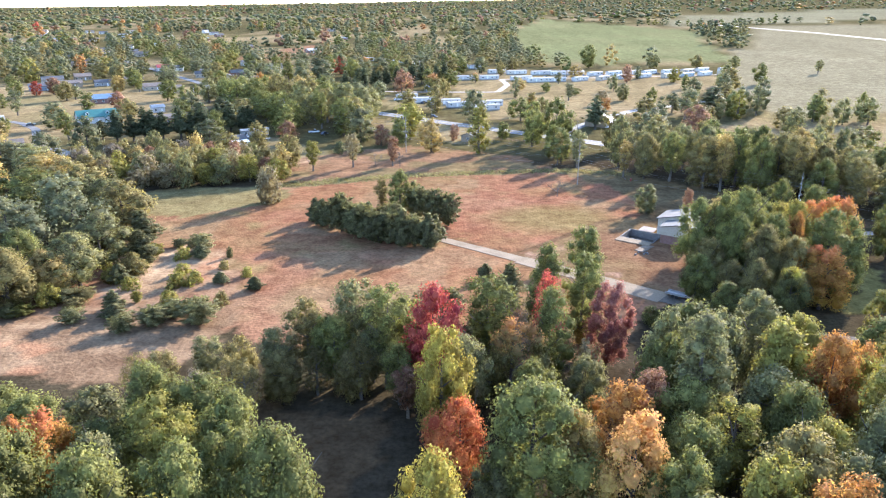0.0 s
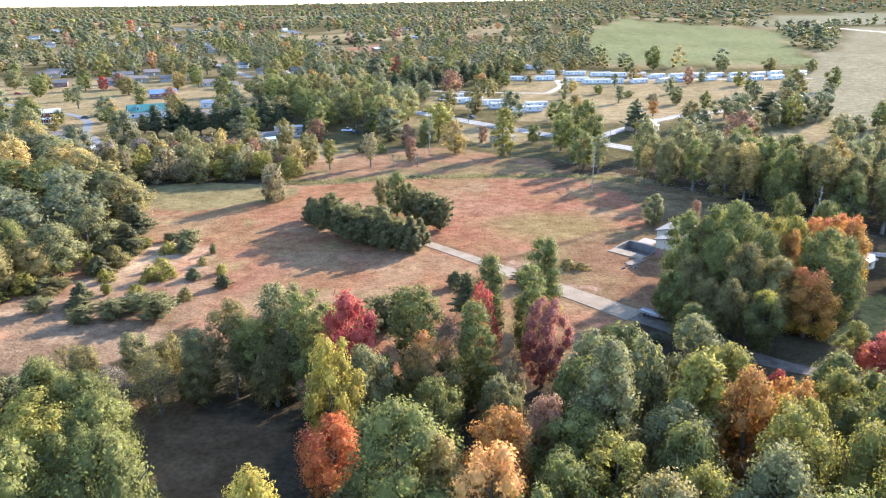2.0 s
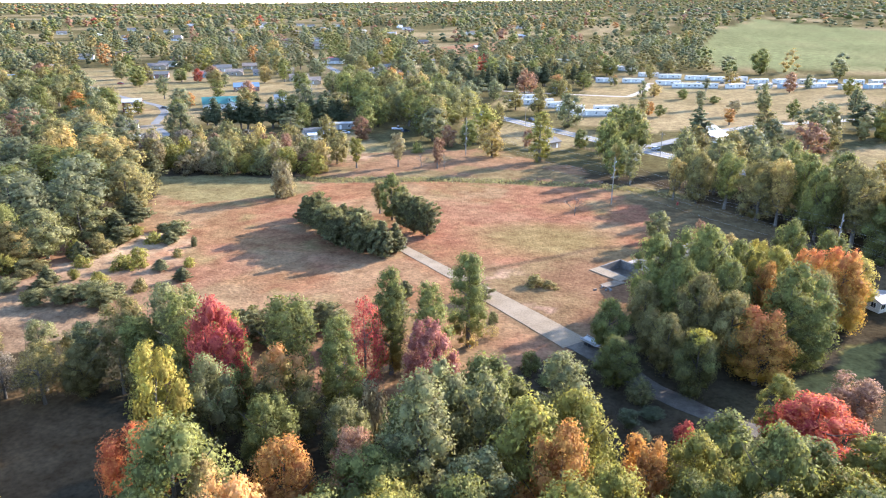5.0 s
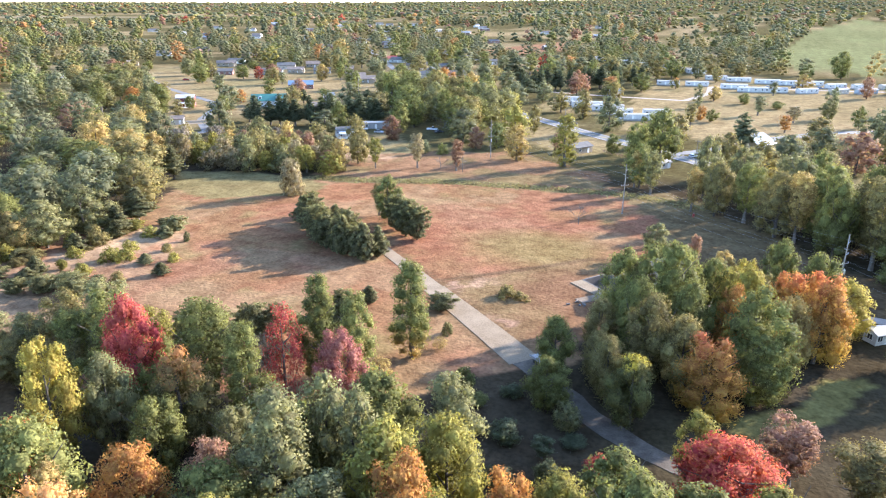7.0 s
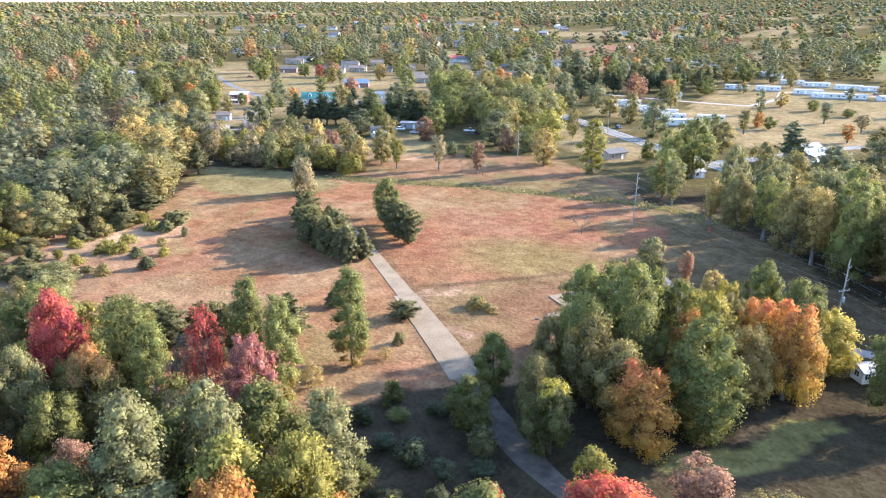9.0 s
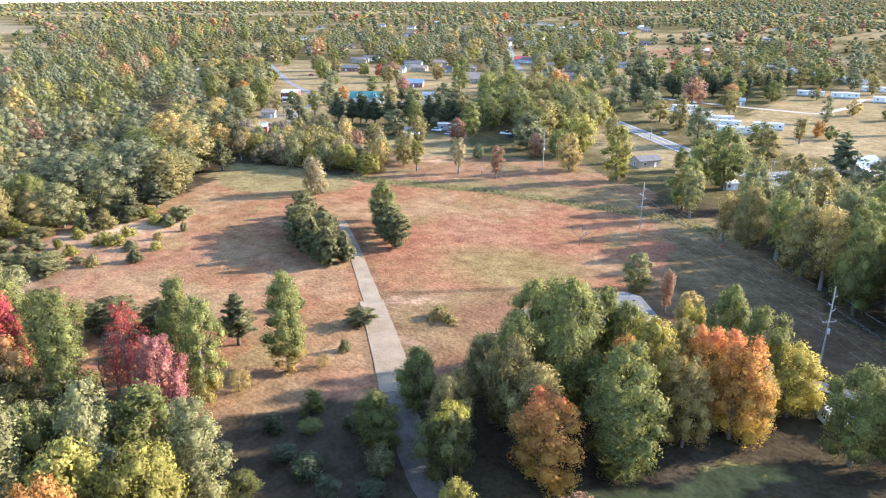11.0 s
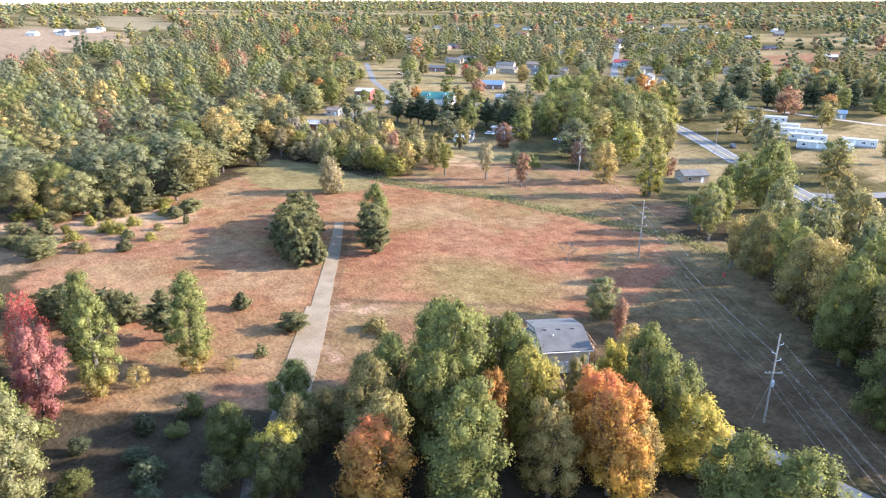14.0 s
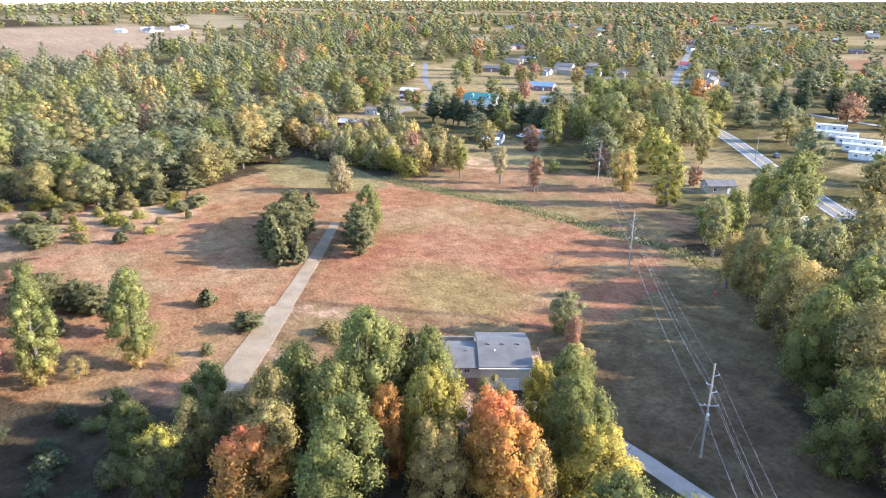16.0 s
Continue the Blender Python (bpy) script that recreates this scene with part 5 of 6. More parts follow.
house(-402, 458, 25, 30, 11, 3.0, BLUE_ROOF, CREAM, "long low house with a blue-grey roof", 0.35, 6)
house(-328, 508, 30, 21, 9, 3.0, GREY_ROOF, BRICK, "long brick house with a grey roof", 0.4, 5)
house(-292, 528, 30, 19, 9, 3.0, DARK_ROOF, BLUE_WALL, "pale blue house with a dark roof", 0.4, 4, wing=True)
house(-217, 462, 32, 17, 10, 3.0, BLUE_ROOF, BRICK, "brick house with a blue-grey metal roof", 0.45, 4)
house(-381, 594, 20, 15, 9, 2.9, GREY_ROOF, WHITE, "white house with a grey roof", 0.4, 4)
house(-259, 677, 30, 13, 9, 3.2, RED_ROOF, WHITE, "white house with a bright red roof", 0.5, 3)
house(-194, 514, 28, 15, 9, 2.9, BROWN_ROOF, TAN_WALL, "tan house with a brown roof", 0.42, 4, wing=True)
house(-212, 530, 28, 15, 9, 2.9, BROWN_ROOF, CREAM, "cream house with a brown roof", 0.42, 4)
house(-164, 563, 20, 17, 10, 2.9, GREY_ROOF, CREAM, "cream house with a pale grey hipped roof", 0.45, 4, wing=True)
house(-146, 577, 20, 15, 10, 2.9, GREY_ROOF, CREAM, "cream house with a pale grey roof", 0.45, 4, wing=True)
house(-260, 556, 30, 14, 8, 2.9, DARK_ROOF, GREY_WALL, "grey house with a dark roof", 0.4, 4)
house(-190, 312, 35, 7, 6, 2.8, BROWN_ROOF, CREAM, "small cream garage with a brown roof", 0.4, 2, category="garage")
house(-400, 418, 30, 13, 8, 3.0, PALE_ROOF, BRICK, "brick house with a pale roof", 0.35, 3)
house(-8, 522, 20, 9, 7, 2.8, BLUE_ROOF, BLUE_WALL, "small pale blue house among pines", 0.4, 2)
house(14, 331, 57, 9.5, 7, 2.7, GREY_ROOF, TAN_WALL, "small tan garage with a grey roof beside the road", 0.35, 2, category="garage")
house(82, 374, 60, 13, 11, 3.0, BLUE_ROOF, TAN_WALL, "tan house with a blue roof and a timber deck", 0.5, 3, porch=True)
house(51, 316, 50, 4.5, 3.5, 2.4, PALE_ROOF, WHITE, "small white garden shed under trees", 0.4, 2, category="shed")
house(109, 180.5, 40, 3.6, 3.0, 2.3, PALE_ROOF, WHITE, "small white shed with a pale roof beside the driveway", 0.4, 2, category="shed")
hs = random.Random(8)
for x, y in ((-372, 569), (-281, 548), (-454, 531), (-415, 654), (-362, 750), (-176, 594), (-203, 618), (-91, 691), (-308, 572), (-248, 575), (-367, 722), (-408, 795), (-377, 892), (-297, 598), (-178, 630), (-211, 642), (-194, 732), (-160, 696), (-300, 888), (-350, 852)):
    roof, wall, words = hs.choice(((GREY_ROOF, CREAM, "cream house under a grey roof"), (BROWN_ROOF, TAN_WALL, "tan house under a brown roof"), (DARK_ROOF, WHITE, "white house under a dark roof"), (GREY_ROOF, BRICK, "brick house under a grey roof")))
    house(x, y, hs.choice((20, 30, 32, 115)), hs.uniform(12, 17), hs.uniform(8, 10), hs.uniform(2.8, 3.4), roof, wall, words + " among settlement trees", 0.42, 4, wing=hs.random() < 0.4)
for i in range(14):
    t = i / 14
    house(-1030 - 110 * t + hs.uniform(-25, 25), 370 + 130 * t + hs.uniform(-20, 20), hs.uniform(0, 90), 14, 10, 3.2, GREY_ROOF if i % 3 else PALE_ROOF, WHITE, "white house of a distant subdivision with a pale roof", 0.5, 3)
for i in range(52):
    x, y = hs.uniform(-900, -120), hs.uniform(600, 1500)
    house(x, y, hs.uniform(0, 60), 15, 9, 3.0, hs.choice((GREY_ROOF, PALE_ROOF, DARK_ROOF, BROWN_ROOF)), hs.choice((WHITE, CREAM, BRICK)), "distant house half hidden among trees", 0.45, 3)

for x, y, r, n in ((23, 426, 22, 22), (2, 452, 20, 18), (-12, 460, 20, 18), (10, 440, 20, 16), (30, 446, 20, 14), (-24, 478, 25, 14), (64, 594, 15, 18), (76, 580, 15, 18), (91, 584, 15, 16),
                   (86, 638, 15, 18), (100, 636, 15, 14), (116, 640, 15, 16), (65, 643, 15, 18), (48, 650, 15, 16), (18, 596, 10, 16), (38, 600, 15, 16)):
    mobile_home(x, y, r, n, PALE_ROOF, WHITE)
for i in range(8):
    mobile_home(112 + 19 * i + hs.uniform(-2, 2), 592 + 6 * i + hs.uniform(-4, 4), 40 + hs.uniform(-8, 8), 15, PALE_ROOF, (WHITE, CREAM, BLUE_WALL)[i % 3])
    mobile_home(130 + 18 * i + hs.uniform(-2, 2), 626 + 6 * i + hs.uniform(-4, 4), 30 + hs.uniform(-8, 8), 15, PALE_ROOF, (WHITE, WHITE, CREAM)[i % 3])
for i in range(9):
    mobile_home(-75 + 13 * i, 790 - 12 * i, -15 + hs.uniform(-5, 5), 16, PALE_ROOF, (WHITE, BLUE_WALL)[i % 2])

car(-95, 337, 20, "white", "white car parked beside a small house")
car(-84, 333, 20, "silver", "silver car parked beside a small house")
car(-323, 463, 30, "red", "dark red car parked on a lawn")
car(-64, 351, 20, "white", "white pickup parked under dark trees", "truck", 5.4, 1.6)
car(-58, 346, 60, "dark", "dark car parked under dark trees")
car(-5, 399, -44, "dark", "dark car on the asphalt road")
car(60, 340, 60, "silver", "silver car at the road corner")
car(-216, 372, 35, "dark", "dark car parked before the red house")
car(113, 186.5, 70, "white", "white car parked beside the grey shed")
for i in range(10):
    car(70 + 17 * i, 606 + 5 * i, hs.uniform(0, 90), ("white", "silver", "dark", "blue", "red")[i % 5], "car parked among the mobile homes")
for i in range(6):
    car(-30 + 9 * i, 470 - 7 * i, hs.uniform(0, 60), ("white", "silver", "dark")[i % 3], "car parked beside the mobile homes")

drum = new("red_drum")
drum.matrix_basis = pose(68.4, 252.1, -0.02)
tagged(drum, "small red steel drum standing under the lawn trees", "drum")
part("body", Shape().tube([(0, 0, 0), (0, 0, 0.3), (0, 0, 0.32), (0, 0, 0.62), (0, 0, 0.64), (0, 0, 0.95)], [0.3, 0.3, 0.32, 0.32, 0.3, 0.3], 14).mesh("body", RED_ROOF), drum)
part("lid", Shape().tube([(0, 0, 0.95), (0, 0, 1.0)], 0.33, 14).mesh("lid", RED_ROOF), drum)

# board fence by the road
fence = new("board_fence")
fence.matrix_basis = pose(24, 334, 0, 0, 0, -32)
tagged(fence, "dark two-rail timber fence beside the road", "fence")
for i in range(9):
    part("post", Shape().box(i * 2.0 - 0.07, -0.07, -0.2, i * 2.0 + 0.07, 0.07, 1.2).mesh("post", BROWN_WOOD), fence)
for z in (0.5, 1.0):
    part("rail", Shape().box(0, -0.1, z, 16, -0.07, z + 0.14).mesh("rail", BROWN_WOOD), fence)

# ---- utility poles and their cables ----
POLES = [(158.5, 151.3), (103.3, 198.9), (48.0, 246.6), (-16.0, 303.8), (-80.0, 361.0), (-145, 419)]
SIDE = Vector((0.653, 0.757))


def utility_pole(x, y, transformer, height=15.6):
    ob = new("utility_pole")
    ob.matrix_basis = pose(x, y, 0, 0, 0, math.degrees(math.atan2(SIDE.y, SIDE.x)))
    tagged(ob, "weathered wooden utility pole with crossarm and insulators" + (" and a grey transformer" if transformer else ""), "utility pole", "utility poles along the lawn")
    part("pole", Shape().tube([(0, 0, -0.5), (0, 0, height * 0.5), (0, 0, height)], [0.18, 0.145, 0.11], 10).mesh("pole", POLE_WOOD), ob)
    for z, s in ((13.8, 1), (12.4, -1), (11.1, 1)):
        br = part("bracket", Shape().tube([(0, 0, z - 0.25), (s * 0.75, 0, z)], 0.05, 6).mesh("bracket", STEEL), ob)
        part("insulator", Shape().tube([(s * 0.75, 0, z - 0.02), (s * 0.75, 0, z + 0.1), (s * 0.75, 0, z + 0.28)], [0.04, 0.065, 0.035], 8).mesh("insulator", STEEL), br)
    arm = part("crossarm", Shape().box(-1.35, -0.17, 8.8, 1.35, -0.03, 8.98).mesh("crossarm", POLE_WOOD), ob)
    for u in (-1.25, -0.6, 1.25):
        part("insulator", Shape().tube([(u, -0.1, 8.98), (u, -0.1, 9.1), (u, -0.1, 9.22)], [0.04, 0.06, 0.035], 8).mesh("insulator", STEEL), arm)
    if transformer:
        tf = part("transformer", Shape().tube([(0.0, -0.42, 6.7), (0.0, -0.42, 7.6)], 0.24, 10).mesh("transformer", STEEL), ob, "grey steel transformer can")
        part("bushing", Shape().tube([(0.0, -0.42, 7.6), (0.0, -0.42, 7.85)], 0.05, 6).mesh("bushing", TRIM), tf)
        part("guy_wire", Shape().tube([(-0.05, 0.1, 7.0), (-1.6, 0.8, 0.0)], 0.012, 4).mesh("guy_wire", CABLE), ob)


for i, (x, y) in enumerate(POLES):
    utility_pole(x, y, i in (1, 3))
for off, h in ((0.75, 14.08), (-0.75, 12.68), (0.75, 11.38), (-1.25, 9.22), (1.25, 9.22), (0.15, 6.4)):
    s = Shape()
    for (x0, y0), (x1, y1) in zip(POLES, POLES[1:]):
        pts = []
        for k in range(13):
            t = k / 12
            pts.append((x0 + (x1 - x0) * t + off * SIDE.x, y0 + (y1 - y0) * t + off * SIDE.y, h - 1.6 * 4 * t * (1 - t)))
        s.tube(pts, 0.011, 4)
    tagged(new("power_cable", s.mesh("power_cable", CABLE)), "thin sagging aluminium power cable strung between poles", "cable", "power cables")
for x, y in ((-6, 385), (-20, 436), (62, 327), (85, 338)):
    ob = new("road_pole")
    ob.matrix_basis = pose(x, y, 0)
    tagged(ob, "plain wooden pole beside the asphalt road", "utility pole", "road poles")
    part("pole", Shape().tube([(0, 0, -0.5), (0, 0, 10)], [0.17, 0.11], 8).mesh("pole", POLE_WOOD), ob)
    part("crossarm", Shape().box(-1.0, -0.08, 9.2, 1.0, 0.08, 9.36).mesh("crossarm", POLE_WOOD), ob)
# ---- woods: trees spread at random over a stretch of ground ----
LINES = [(LANE_FAR, 6), (LANE_NEAR, 6), (LANE_END, 3.6), (YARD_DRIVE, 5), (ROAD, 11), (SIDE_ROAD, 8), (PARK_LANE, 7), (TOWN_STREET, 9), (TOWN_STREET_B, 9)]


def scatter(poly, gap, seed, keep=None, room=0.75):
    """Places inside an outline, at least gap apart and clear of what stands there already."""
    rs = np.random.RandomState(seed)
    xs, ys = [p[0] for p in poly], [p[1] for p in poly]
    k = int((max(xs) - min(xs)) * (max(ys) - min(ys)) / gap ** 2 * 5)
    cand = np.stack([rs.uniform(min(xs), max(xs), k), rs.uniform(min(ys), max(ys), k)], axis=1)
    ok = inside(cand[:, 0], cand[:, 1], poly)
    for line, w in LINES:
        ok &= near_line(cand[:, 0], cand[:, 1], line) > w
    if keep is not None:
        ok &= keep(cand[:, 0], cand[:, 1])
    for x, y, r in BUILDINGS:
        ok &= np.hypot(cand[:, 0] - x, cand[:, 1] - y) > r + 3
    for x, y, r in PLANTED:
        ok &= np.hypot(cand[:, 0] - x, cand[:, 1] - y) > r * room + gap * 0.4
    cells, out = {}, []
    for x, y in cand[ok]:
        i, j = int(x // gap), int(y // gap)
        if all((x - u) ** 2 + (y - v) ** 2 > gap * gap for a in (-1, 0, 1) for b in (-1, 0, 1) for u, v in cells.get((i + a, j + b), ())):
            cells.setdefault((i, j), []).append((x, y))
            out.append((x, y))
    return out


def choose(rnd, table):
    return rnd.choices([t for t, _ in table], [w for _, w in table])[0]


MIXED = [("green", 4.0), ("dull", 6.5), ("olive", 3.5), ("lime", 0.6), ("gold", 0.35), ("orange", 0.12), ("rust", 0.45), ("green_orange", 0.25)]
TREES = [("oak", 6), ("ash", 2.5), ("maple", 2), ("poplar", 0.6)]


def wood(poly, gap, seed, heights, spreads, tones, lod, group, place, trees=TREES, keep=None, clear=None):
    rnd = random.Random(seed)
    for x, y in scatter(poly, gap, seed, keep):
        kind = choose(rnd, trees)
        grown = 0.68 if poly is WOOD_EAST and y > 94 and x > 66 or poly is WOOD_FRONT and y > 74 and x < -44 else 1.0
        h, r, tone = rnd.uniform(*heights) * grown, rnd.uniform(*spreads) * (0.8 if kind == "poplar" else 1.0), choose(rnd, tones) if kind not in ("pine", "cedar", "scrub_pine") else "pine"
        if clear and clear(x, y):
            continue
        plant(x, y, h, r, kind, tone, 1 if poly is WOOD_ROAD and y < 262 else 0 if lod == 1 and y < 88 and -60 < x < 90 else lod, group, place)


for i in range(8):
    plant(74 + 7.2 * i + (i % 3) * 1.2, 255.5 - 7.1 * i + (i % 2) * 3.5, 17 + (i * 37 % 6), 5.0 + (i * 13 % 3) * 0.7, ("oak", "ash", "maple", "ash")[i % 4], ("olive", "green", "olive", "gold", "green")[i % 5], 0, "tall trees at the lawn", " beside the lawn")
plant(49.8, 312, 23, 7.5, "oak", "green", 2, "trees beyond the ditch", " by the road")
plant(15.5, 301.6, 21, 5.0, "poplar", "lime", 2, "trees beyond the ditch", " by the road")
plant(47.5, 281, 14.5, 5.0, "oak", "green", 2, "trees beyond the ditch", " by the lawn")
rnd = random.Random(12)
for x, y in scatter(SAND, 9.0, 51, keep=lambda x, y: y > 126, room=0.6):
    plant(x, y, rnd.uniform(1.2, 3.2), rnd.uniform(1.0, 2.5), rnd.choice(("bush", "scrub_pine", "scrub_pine", "brush")), rnd.choice(("sage", "lime", "olive", "lime", "cedar")), 1, "scrub on the sand", " on sandy ground")
edge = random.Random(61)
for (x0, y0), (x1, y1) in zip(WOOD_WEST[11:-1], WOOD_WEST[12:]):
    for i in range(5):
        t = edge.random()
        plant(x0 + (x1 - x0) * t + edge.uniform(1, 6), y0 + (y1 - y0) * t + edge.uniform(-2, 2), edge.uniform(2.2, 6.0), edge.uniform(1.6, 3.2), edge.choice(("scrub_pine", "brush", "cedar")), edge.choice(("cedar", "olive", "lime", "sage")), 1, "young trees at the wood's foot", " by the wood")
wood(WOOD_FRONT, 6.4, 21, (15, 20), (4.4, 6.0), [("green", 5), ("sage", 4), ("olive", 1.5), ("lime", 1.6)], 1, "trees of the near wood", " in the wood")
wood(WOOD_EAST, 5.9, 22, (15.5, 20.5), (4.2, 5.6), [("green", 5), ("sage", 4), ("olive", 1.5), ("lime", 2.5), ("orange", 0.25), ("gold", 0.25)], 1, "trees of the east wood", " in the wood", clear=lambda x, y: 54.5 < x < 66 and y > 99)
wood(WOOD_ROAD, 8.6, 23, (16, 21.5), (4.8, 6.8), [("green", 4), ("sage", 4), ("olive", 6), ("rust", 0.8), ("gold", 0.4)], 2, "trees of the roadside wood", " near the road")
wood(WOOD_WEST, 12.5, 24, (14, 18), (7.4, 9.4), [("dull", 7), ("sage", 2), ("olive", 3), ("green", 3), ("lime", 0.3), ("gold", 0.4)], 2, "trees of the west wood", " in the woods", TREES + [("pine", 1.2)], keep=lambda x, y: (x > -175) & (near_line(x, y, WOOD_WEST[:5]) < 38) | (x > -118))
wood([(150, 262), (190, 240), (250, 232), (300, 280), (290, 380), (210, 400), (150, 340)], 13, 28, (10, 17), (4.6, 6.6), [("green", 4), ("sage", 4), ("olive", 4), ("rust", 0.5)], 3, "clumps beyond the roadside wood", " in a loose clump", keep=lambda x, y: fbm(x, y, 55) > 0.5)
wood(THICKET, 5.4, 25, (7, 13.5), (3.4, 5.4), [("olive", 3), ("lime", 2), ("sage", 3), ("straw", 3), ("grey", 1), ("gold", 0.6), ("rust", 0.6)], 2, "shrubs of the thicket", " in the thicket", [("brush", 4), ("oak", 2), ("ash", 2)])
wood(DARK_WOOD, 10.0, 26, (15, 21), (6.0, 8.4), [("green", 6), ("sage", 1), ("olive", 1)], 2, "trees behind the lawns", " behind the lawns")
# leafy brush given the dark pine tone, which stands in for the hollow's shade
wood([(36, 116), (40, 132), (50, 134), (57, 135), (66, 124), (68, 114), (60, 110), (48, 109)], 5.6, 27, (1.6, 4.2), (1.4, 2.6), [("green", 2), ("pine", 6)], 1, "brush in the hollow", " in the shaded hollow", [("brush", 3), ("oak", 1), ("ash", 1)])

# pines beside the teal-roofed house, and along the mobile home park
rnd = random.Random(5)
for i in range(2, 14):
    plant(-160 + 5.0 * i + rnd.uniform(-1.5, 1.5), 316 + 3.1 * i + rnd.uniform(-4, 4), rnd.uniform(13, 17.5), rnd.uniform(4.4, 5.6), "pine", "pine", 2, "row of pines", " in a row")
for i in range(14):
    plant(-66 + 5.0 * i + rnd.uniform(-2, 2), 505 + 5.4 * i + rnd.uniform(-9, 9), rnd.uniform(15, 20), rnd.uniform(4, 5.5), "pine", "pine", 2, "pines by the park", " by the park")
for x, y, h, r, kind, tone in ((-174, 402, 9, 4, "pine", "pine"), (-160, 332, 10, 4.5, "pine", "cedar"), (-218, 352, 8, 3.4, "oak", "green"), (-192, 424, 12, 5.5, "oak", "rust"), (-122, 340, 9, 2.8, "maple", "gold"),
                               (-108, 336, 14, 4.4, "oak", "green"), (-70, 320, 11, 4.6, "maple", "rust"), (-290, 490, 11, 6, "oak", "green"), (-280, 496, 10, 4, "maple", "red"), (74, 515, 7, 4, "oak", "green"),
                               (92, 500, 5, 4, "oak", "green"), (54, 440, 8, 3.4, "maple", "orange"), (60, 436, 7, 3.4, "oak", "green"), (118, 470, 11, 5, "oak", "sage"), (100, 452, 9, 5, "ash", "straw"), (140, 700, 22, 9, "oak", "green"),
                               (200, 690, 14, 7, "oak", "sage"), (240, 690, 13, 7, "oak", "olive"), (276, 690, 12, 6, "oak", "sage"), (245, 560, 17, 6, "oak", "green"), (330, 640, 12, 5, "ash", "sage")):
    plant(x, y, h, r, kind, tone, 2, "trees of the settlement", " among houses")


def in_open(x, y):
    r = np.zeros(np.shape(x), dtype=bool)
    for poly in TOWN_OPEN + [f for f, _ in FAR_FIELDS]:
        r |= inside(x, y, poly)
    return r


wood([(-200, 300), (-150, 290), (-60, 330), (-40, 300), (0, 330), (60, 300), (130, 330), (260, 380), (260, 560), (60, 680), (-200, 640), (-330, 560), (-300, 400)], 21, 31, (12, 19), (5.4, 8.0), MIXED, 3,
     "trees of the settlement", " among houses", TREES + [("pine", 1.5)], keep=lambda x, y: ~in_open(x, y) & ~inside(x, y, [(-205, 385), (-158, 300), (-112, 292), (-120, 330), (-160, 385)]))
wood([(-420, 430), (-200, 320), (-100, 290), (100, 380), (250, 560), (60, 660), (0, 640), (-200, 560), (-420, 560)], 34, 32, (8, 15), (3.6, 5.8), MIXED + [("rust", 0.3), ("orange", 0.5)], 3, "lawn trees", " on an open lawn", TREES, keep=in_open)

wood([(-196, 302), (-240, 312), (-330, 368), (-385, 412), (-360, 440), (-300, 400), (-252, 352), (-216, 336)], 12.5, 34, (12, 18), (6.0, 8.2), [("sage", 5), ("green", 5), ("olive", 4), ("gold", 0.5), ("rust", 0.6), ("orange", 0.4)], 2, "trees beside the settlement", " beside the lawns")
for x, y, h, r, tone in ((-300, 455, 15, 7.5, "green"), (-246, 470, 13, 6.5, "olive"), (-345, 490, 14, 7, "sage"), (-270, 500, 12, 6, "rust"), (-228, 505, 13, 6, "gold"), (-180, 470, 14, 6.5, "green")):
    plant(x, y, h, r, "oak", tone, 2, "trees of the settlement", " among houses")

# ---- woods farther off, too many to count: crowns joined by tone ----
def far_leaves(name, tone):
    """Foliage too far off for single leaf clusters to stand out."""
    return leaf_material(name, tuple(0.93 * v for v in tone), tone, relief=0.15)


# the second tone, the commonest, is greyed to stand in for haze
FAR_LEAF = [far_leaves("far_green", (0.145, 0.145, 0.050)), far_leaves("far_haze_green", (0.143, 0.142, 0.079)), far_leaves("far_olive", (0.186, 0.152, 0.063)), far_leaves("far_lime", (0.205, 0.180, 0.050)),
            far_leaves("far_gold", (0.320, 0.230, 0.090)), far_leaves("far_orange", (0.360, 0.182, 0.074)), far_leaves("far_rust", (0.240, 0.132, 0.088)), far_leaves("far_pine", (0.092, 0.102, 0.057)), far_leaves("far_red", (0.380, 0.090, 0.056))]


def far_wood(name, places, label, cards=160, lobes=14, leaf=0.17, size=(0.34, 0.52), core=0.9):
    """One mesh of many crowns. places: rows of x, y, height, radius, tone, kind number."""
    V, F, M, N, o = [], [], [], [], 0
    protos = []
    for k in ("oak", "ash", "poplar", "maple"):
        for v in range(3):
            h, r, base, shape = KINDS[k][:4]
            protos.append((h, r, crown_arrays(800 + 17 * v + len(k), h, r, base * 0.4, shape, lobes, cards, r * leaf, core=core, lobe_size=size, wild=0.35)))
    rs = np.random.RandomState(len(places))
    for x, y, h, r, tone, kind in places:
        ph, pr, (v, f, n) = protos[int(kind)]
        a = rs.uniform(0, 6.283)
        c, s = math.cos(a), math.sin(a)
        V.append(np.stack([(v[:, 0] * c - v[:, 1] * s) * r / pr + x, (v[:, 0] * s + v[:, 1] * c) * r / pr + y, v[:, 2] * h / ph + float(far_rise(x, y))], axis=1))
        N.append(np.stack([n[:, 0] * c - n[:, 1] * s, n[:, 0] * s + n[:, 1] * c, n[:, 2]], axis=1))
        F.append(f + o)
        M.append(np.full(len(f), tone))
        o += len(v)
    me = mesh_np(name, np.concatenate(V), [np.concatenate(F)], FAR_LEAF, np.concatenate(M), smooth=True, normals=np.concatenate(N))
    return tagged(new(name, me), label, "woodland", kind="stuff")


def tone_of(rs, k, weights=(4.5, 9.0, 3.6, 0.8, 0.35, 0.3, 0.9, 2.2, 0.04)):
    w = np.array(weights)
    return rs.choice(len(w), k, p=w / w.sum())


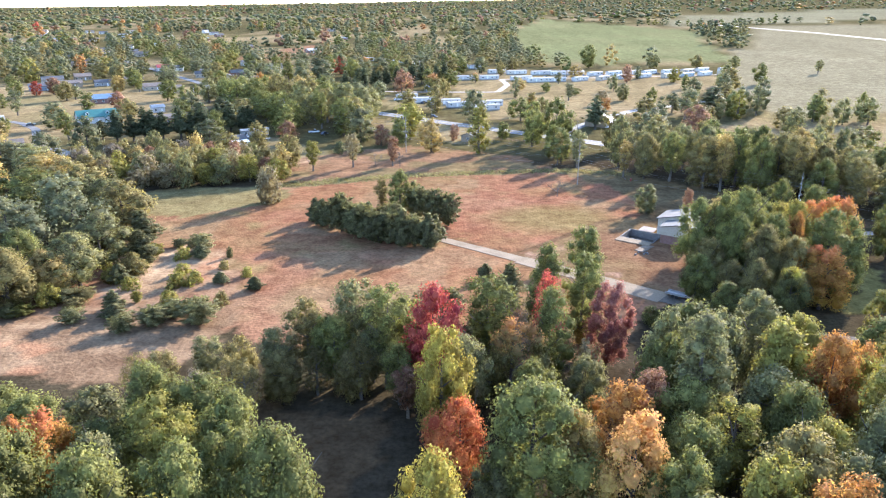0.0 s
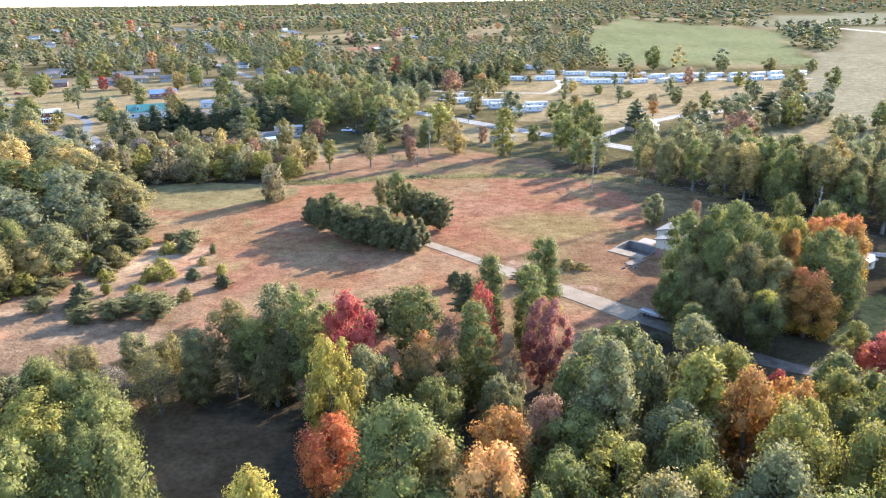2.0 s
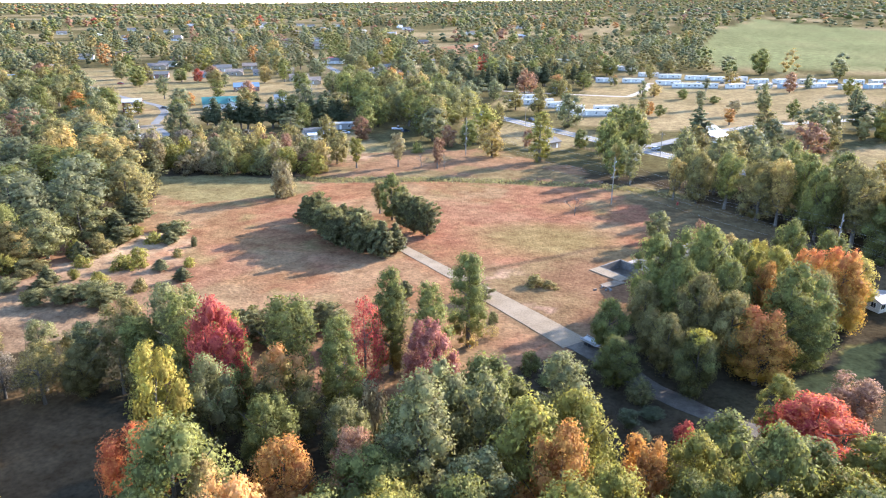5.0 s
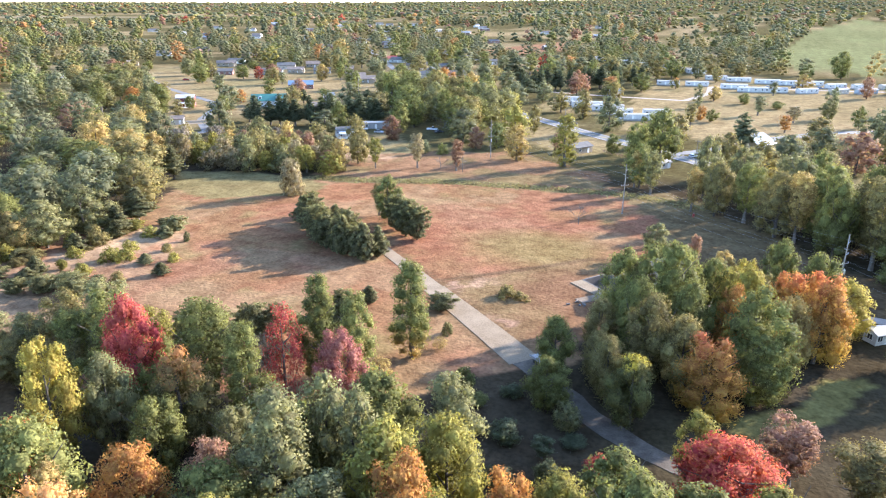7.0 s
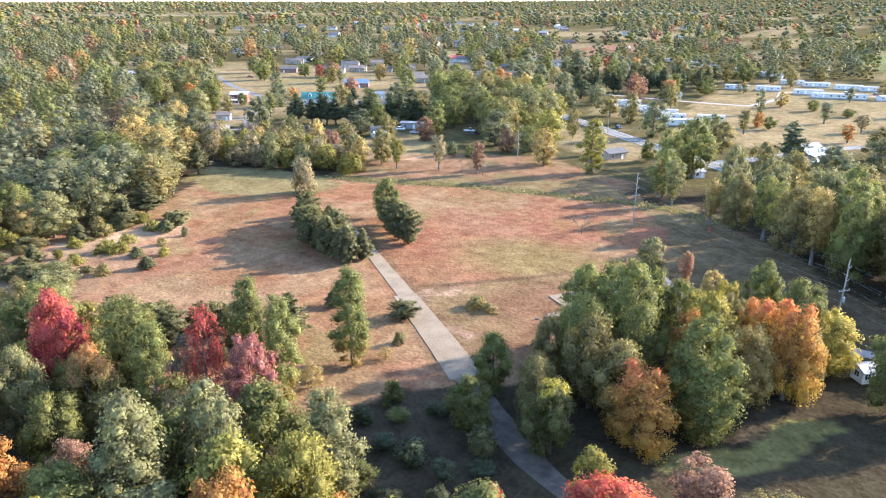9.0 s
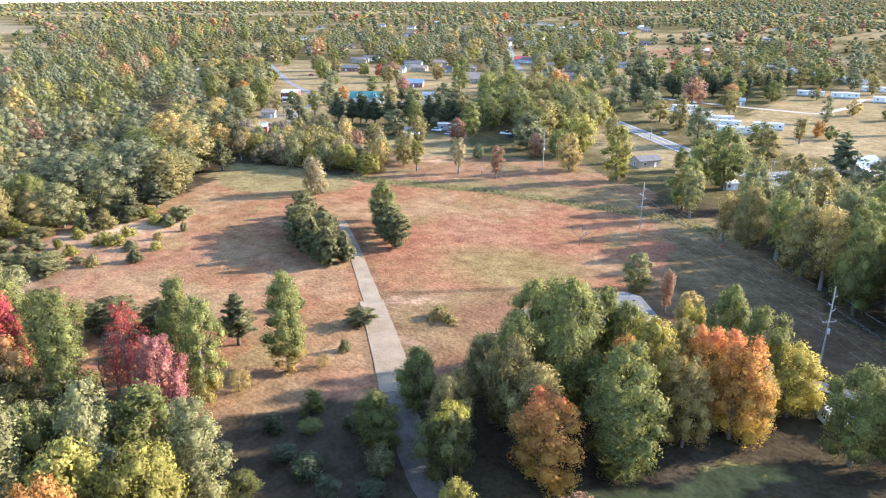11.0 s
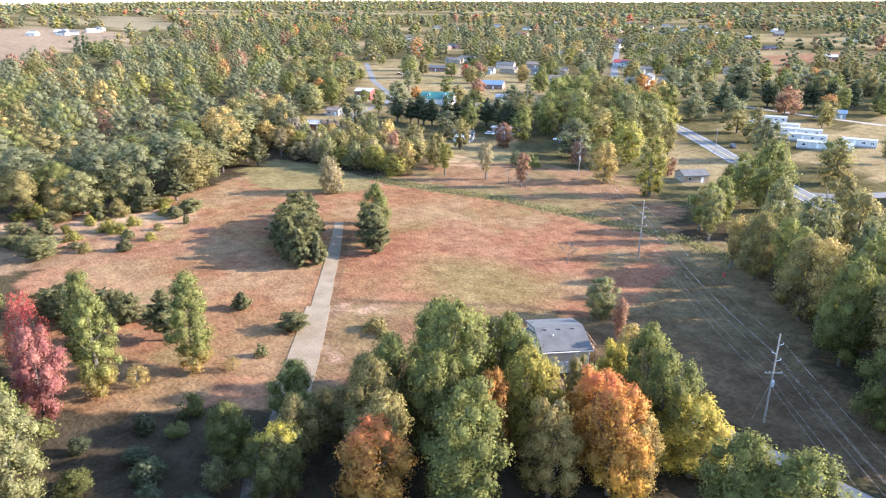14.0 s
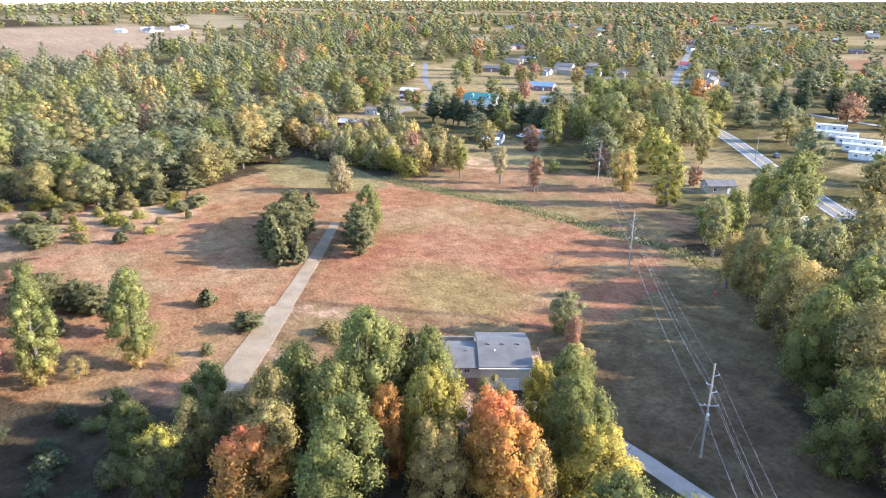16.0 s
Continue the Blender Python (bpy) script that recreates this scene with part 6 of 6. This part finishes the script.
def rows_for(pts, seed, heights, spreads, kinds=(0, 1, 2, 3, 4, 5, 6, 9, 10, 11)):
    rs = np.random.RandomState(seed)
    k = len(pts)
    swell = 0.72 + 0.56 * fbm(np.array([p[0] for p in pts]), np.array([p[1] for p in pts]), 60)
    return list(zip([p[0] for p in pts], [p[1] for p in pts], rs.uniform(*heights, k) * swell, rs.uniform(*spreads, k), tone_of(rs, k), rs.choice(kinds, k)))


west = scatter(WOOD_WEST, 15.0, 41, keep=lambda x, y: fbm(x, y, 42) > 0.39)
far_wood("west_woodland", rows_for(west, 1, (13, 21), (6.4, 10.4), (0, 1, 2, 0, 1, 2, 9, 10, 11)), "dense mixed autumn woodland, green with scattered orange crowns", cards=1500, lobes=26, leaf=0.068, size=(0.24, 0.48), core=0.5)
ring = [(-560, 330), (-420, 430), (-440, 560), (-330, 590), (-200, 660), (60, 690), (110, 720), (110, 900), (-240, 960), (-900, 760), (-900, 480), (-640, 420)]
town = scatter(ring, 19.0, 42, keep=lambda x, y: ~in_open(x, y) & (fbm(x, y, 60) > 0.45))
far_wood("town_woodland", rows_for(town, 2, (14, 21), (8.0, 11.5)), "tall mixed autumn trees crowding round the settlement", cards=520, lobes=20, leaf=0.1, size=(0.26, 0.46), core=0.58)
east = scatter([(130, 400), (200, 350), (250, 300), (320, 400), (330, 520), (260, 480)], 11.0, 43, keep=lambda x, y: (fbm(x, y, 40) > 0.42) & ~in_open(x, y))
far_wood("east_woodland", rows_for(east, 3, (12, 18), (5.0, 7.0)), "hazy clump of mixed trees beyond the road")

rs = np.random.RandomState(77)
pts, d = [], 560.0
while d < 4950:
    step, wide = (18 + 0.022 * d, 18.0) if d < 1700 else (0.05 * d, 23.0)
    k = int(radians(140) * d / (wide * 1.12))
    az = radians(-42) + radians(140) * rs.rand(k)
    r = d + step * rs.uniform(-0.9, 0.9, k)
    pts.append(np.stack([60 - r * np.sin(az), 80 + r * np.cos(az), np.full(k, wide)], axis=1))
    d += step
pts = np.concatenate(pts)
x, y = pts[:, 0], pts[:, 1]
ok = ~in_open(x, y) & ~(inside(x, y, ring)) & ~inside(x, y, WOOD_WEST) & ((fbm(x, y, 260) > 0.40) | (np.hypot(x, y) > 2600)) & ((fbm(x, y, 60) > 0.44) | (np.hypot(x, y) > 1700))
for bx, by, br in BUILDINGS:
    ok &= np.hypot(x - bx, y - by) > br + 5
ok &= ~(inside(x, y, [(120, 380), (260, 300), (700, 900), (300, 760), (120, 700)]))
pts = pts[ok]
k = len(pts)
away = np.hypot(pts[:, 0] - 60, pts[:, 1] - 80)
far_rows = np.array(list(zip(pts[:, 0], pts[:, 1], rs.uniform(13, 22, k), pts[:, 2] * rs.uniform(0.38, 0.66, k), tone_of(rs, k), rs.choice((0, 1, 2, 0, 1, 2, 9, 10, 11, 3, 4, 5), k))))
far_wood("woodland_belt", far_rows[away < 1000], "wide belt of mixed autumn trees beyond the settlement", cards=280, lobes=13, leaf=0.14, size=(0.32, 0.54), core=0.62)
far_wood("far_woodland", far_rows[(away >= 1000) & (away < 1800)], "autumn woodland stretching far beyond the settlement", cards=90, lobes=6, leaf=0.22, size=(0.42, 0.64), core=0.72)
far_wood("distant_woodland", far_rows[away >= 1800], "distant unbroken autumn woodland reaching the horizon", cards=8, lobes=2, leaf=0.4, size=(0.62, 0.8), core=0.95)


# ---- weeds along the ditch ----
def tufts(name, pts, height, mats, weights, label, blades=3, seed=1, width=0.35):
    rs = np.random.RandomState(seed)
    p = np.asarray(pts)
    k = len(p)
    V, M = [], []
    tone = rs.choice(len(mats), k, p=np.array(weights) / sum(weights))
    for b in range(blades):
        a = rs.uniform(0, 6.283, k)
        h = height * rs.uniform(0.5, 1.3, k)
        w = width * rs.uniform(0.6, 1.3, k)
        lean = rs.uniform(-0.35, 0.35, (k, 2)) * h[:, None]
        ox, oy = rs.uniform(-0.25, 0.25, k), rs.uniform(-0.25, 0.25, k)
        dx, dy = np.cos(a) * w, np.sin(a) * w
        z0 = np.full(k, -0.12)
        base = np.stack([p[:, 0] + ox, p[:, 1] + oy], axis=1)
        q = [np.stack([base[:, 0] - dx, base[:, 1] - dy, z0], 1), np.stack([base[:, 0] + dx, base[:, 1] + dy, z0], 1),
             np.stack([base[:, 0] + dx * 0.7 + lean[:, 0], base[:, 1] + dy * 0.7 + lean[:, 1], h], 1), np.stack([base[:, 0] - dx * 0.6 + lean[:, 0], base[:, 1] - dy * 0.6 + lean[:, 1], h * 0.85], 1)]
        V.append(np.stack(q, axis=1).reshape(-1, 3))
        M.append(tone)
    V = np.concatenate(V)
    F = np.arange(len(V)).reshape(-1, 4)
    return tagged(new(name, mesh_np(name, V, [F], mats, np.concatenate(M))), label, "grass", kind="stuff")


G_TAN = leaf_material("grass_tan", (0.15, 0.12, 0.07), (0.20, 0.155, 0.09))
G_GREEN = leaf_material("grass_green", (0.145, 0.130, 0.062), (0.20, 0.18, 0.09))


rs = np.random.RandomState(6)
ditch = []
for (x0, y0), (x1, y1) in zip(DITCH, DITCH[1:]):
    t = rs.rand(420)
    ditch.append(np.stack([x0 + (x1 - x0) * t + rs.normal(0, 2.4, 420), y0 + (y1 - y0) * t + rs.normal(0, 2.0, 420)], 1))
tufts("ditch_weeds", np.concatenate(ditch), 0.2, [G_GREEN, G_TAN], (3, 2), "green weeds growing thickly along the ditch", seed=9, width=0.18)
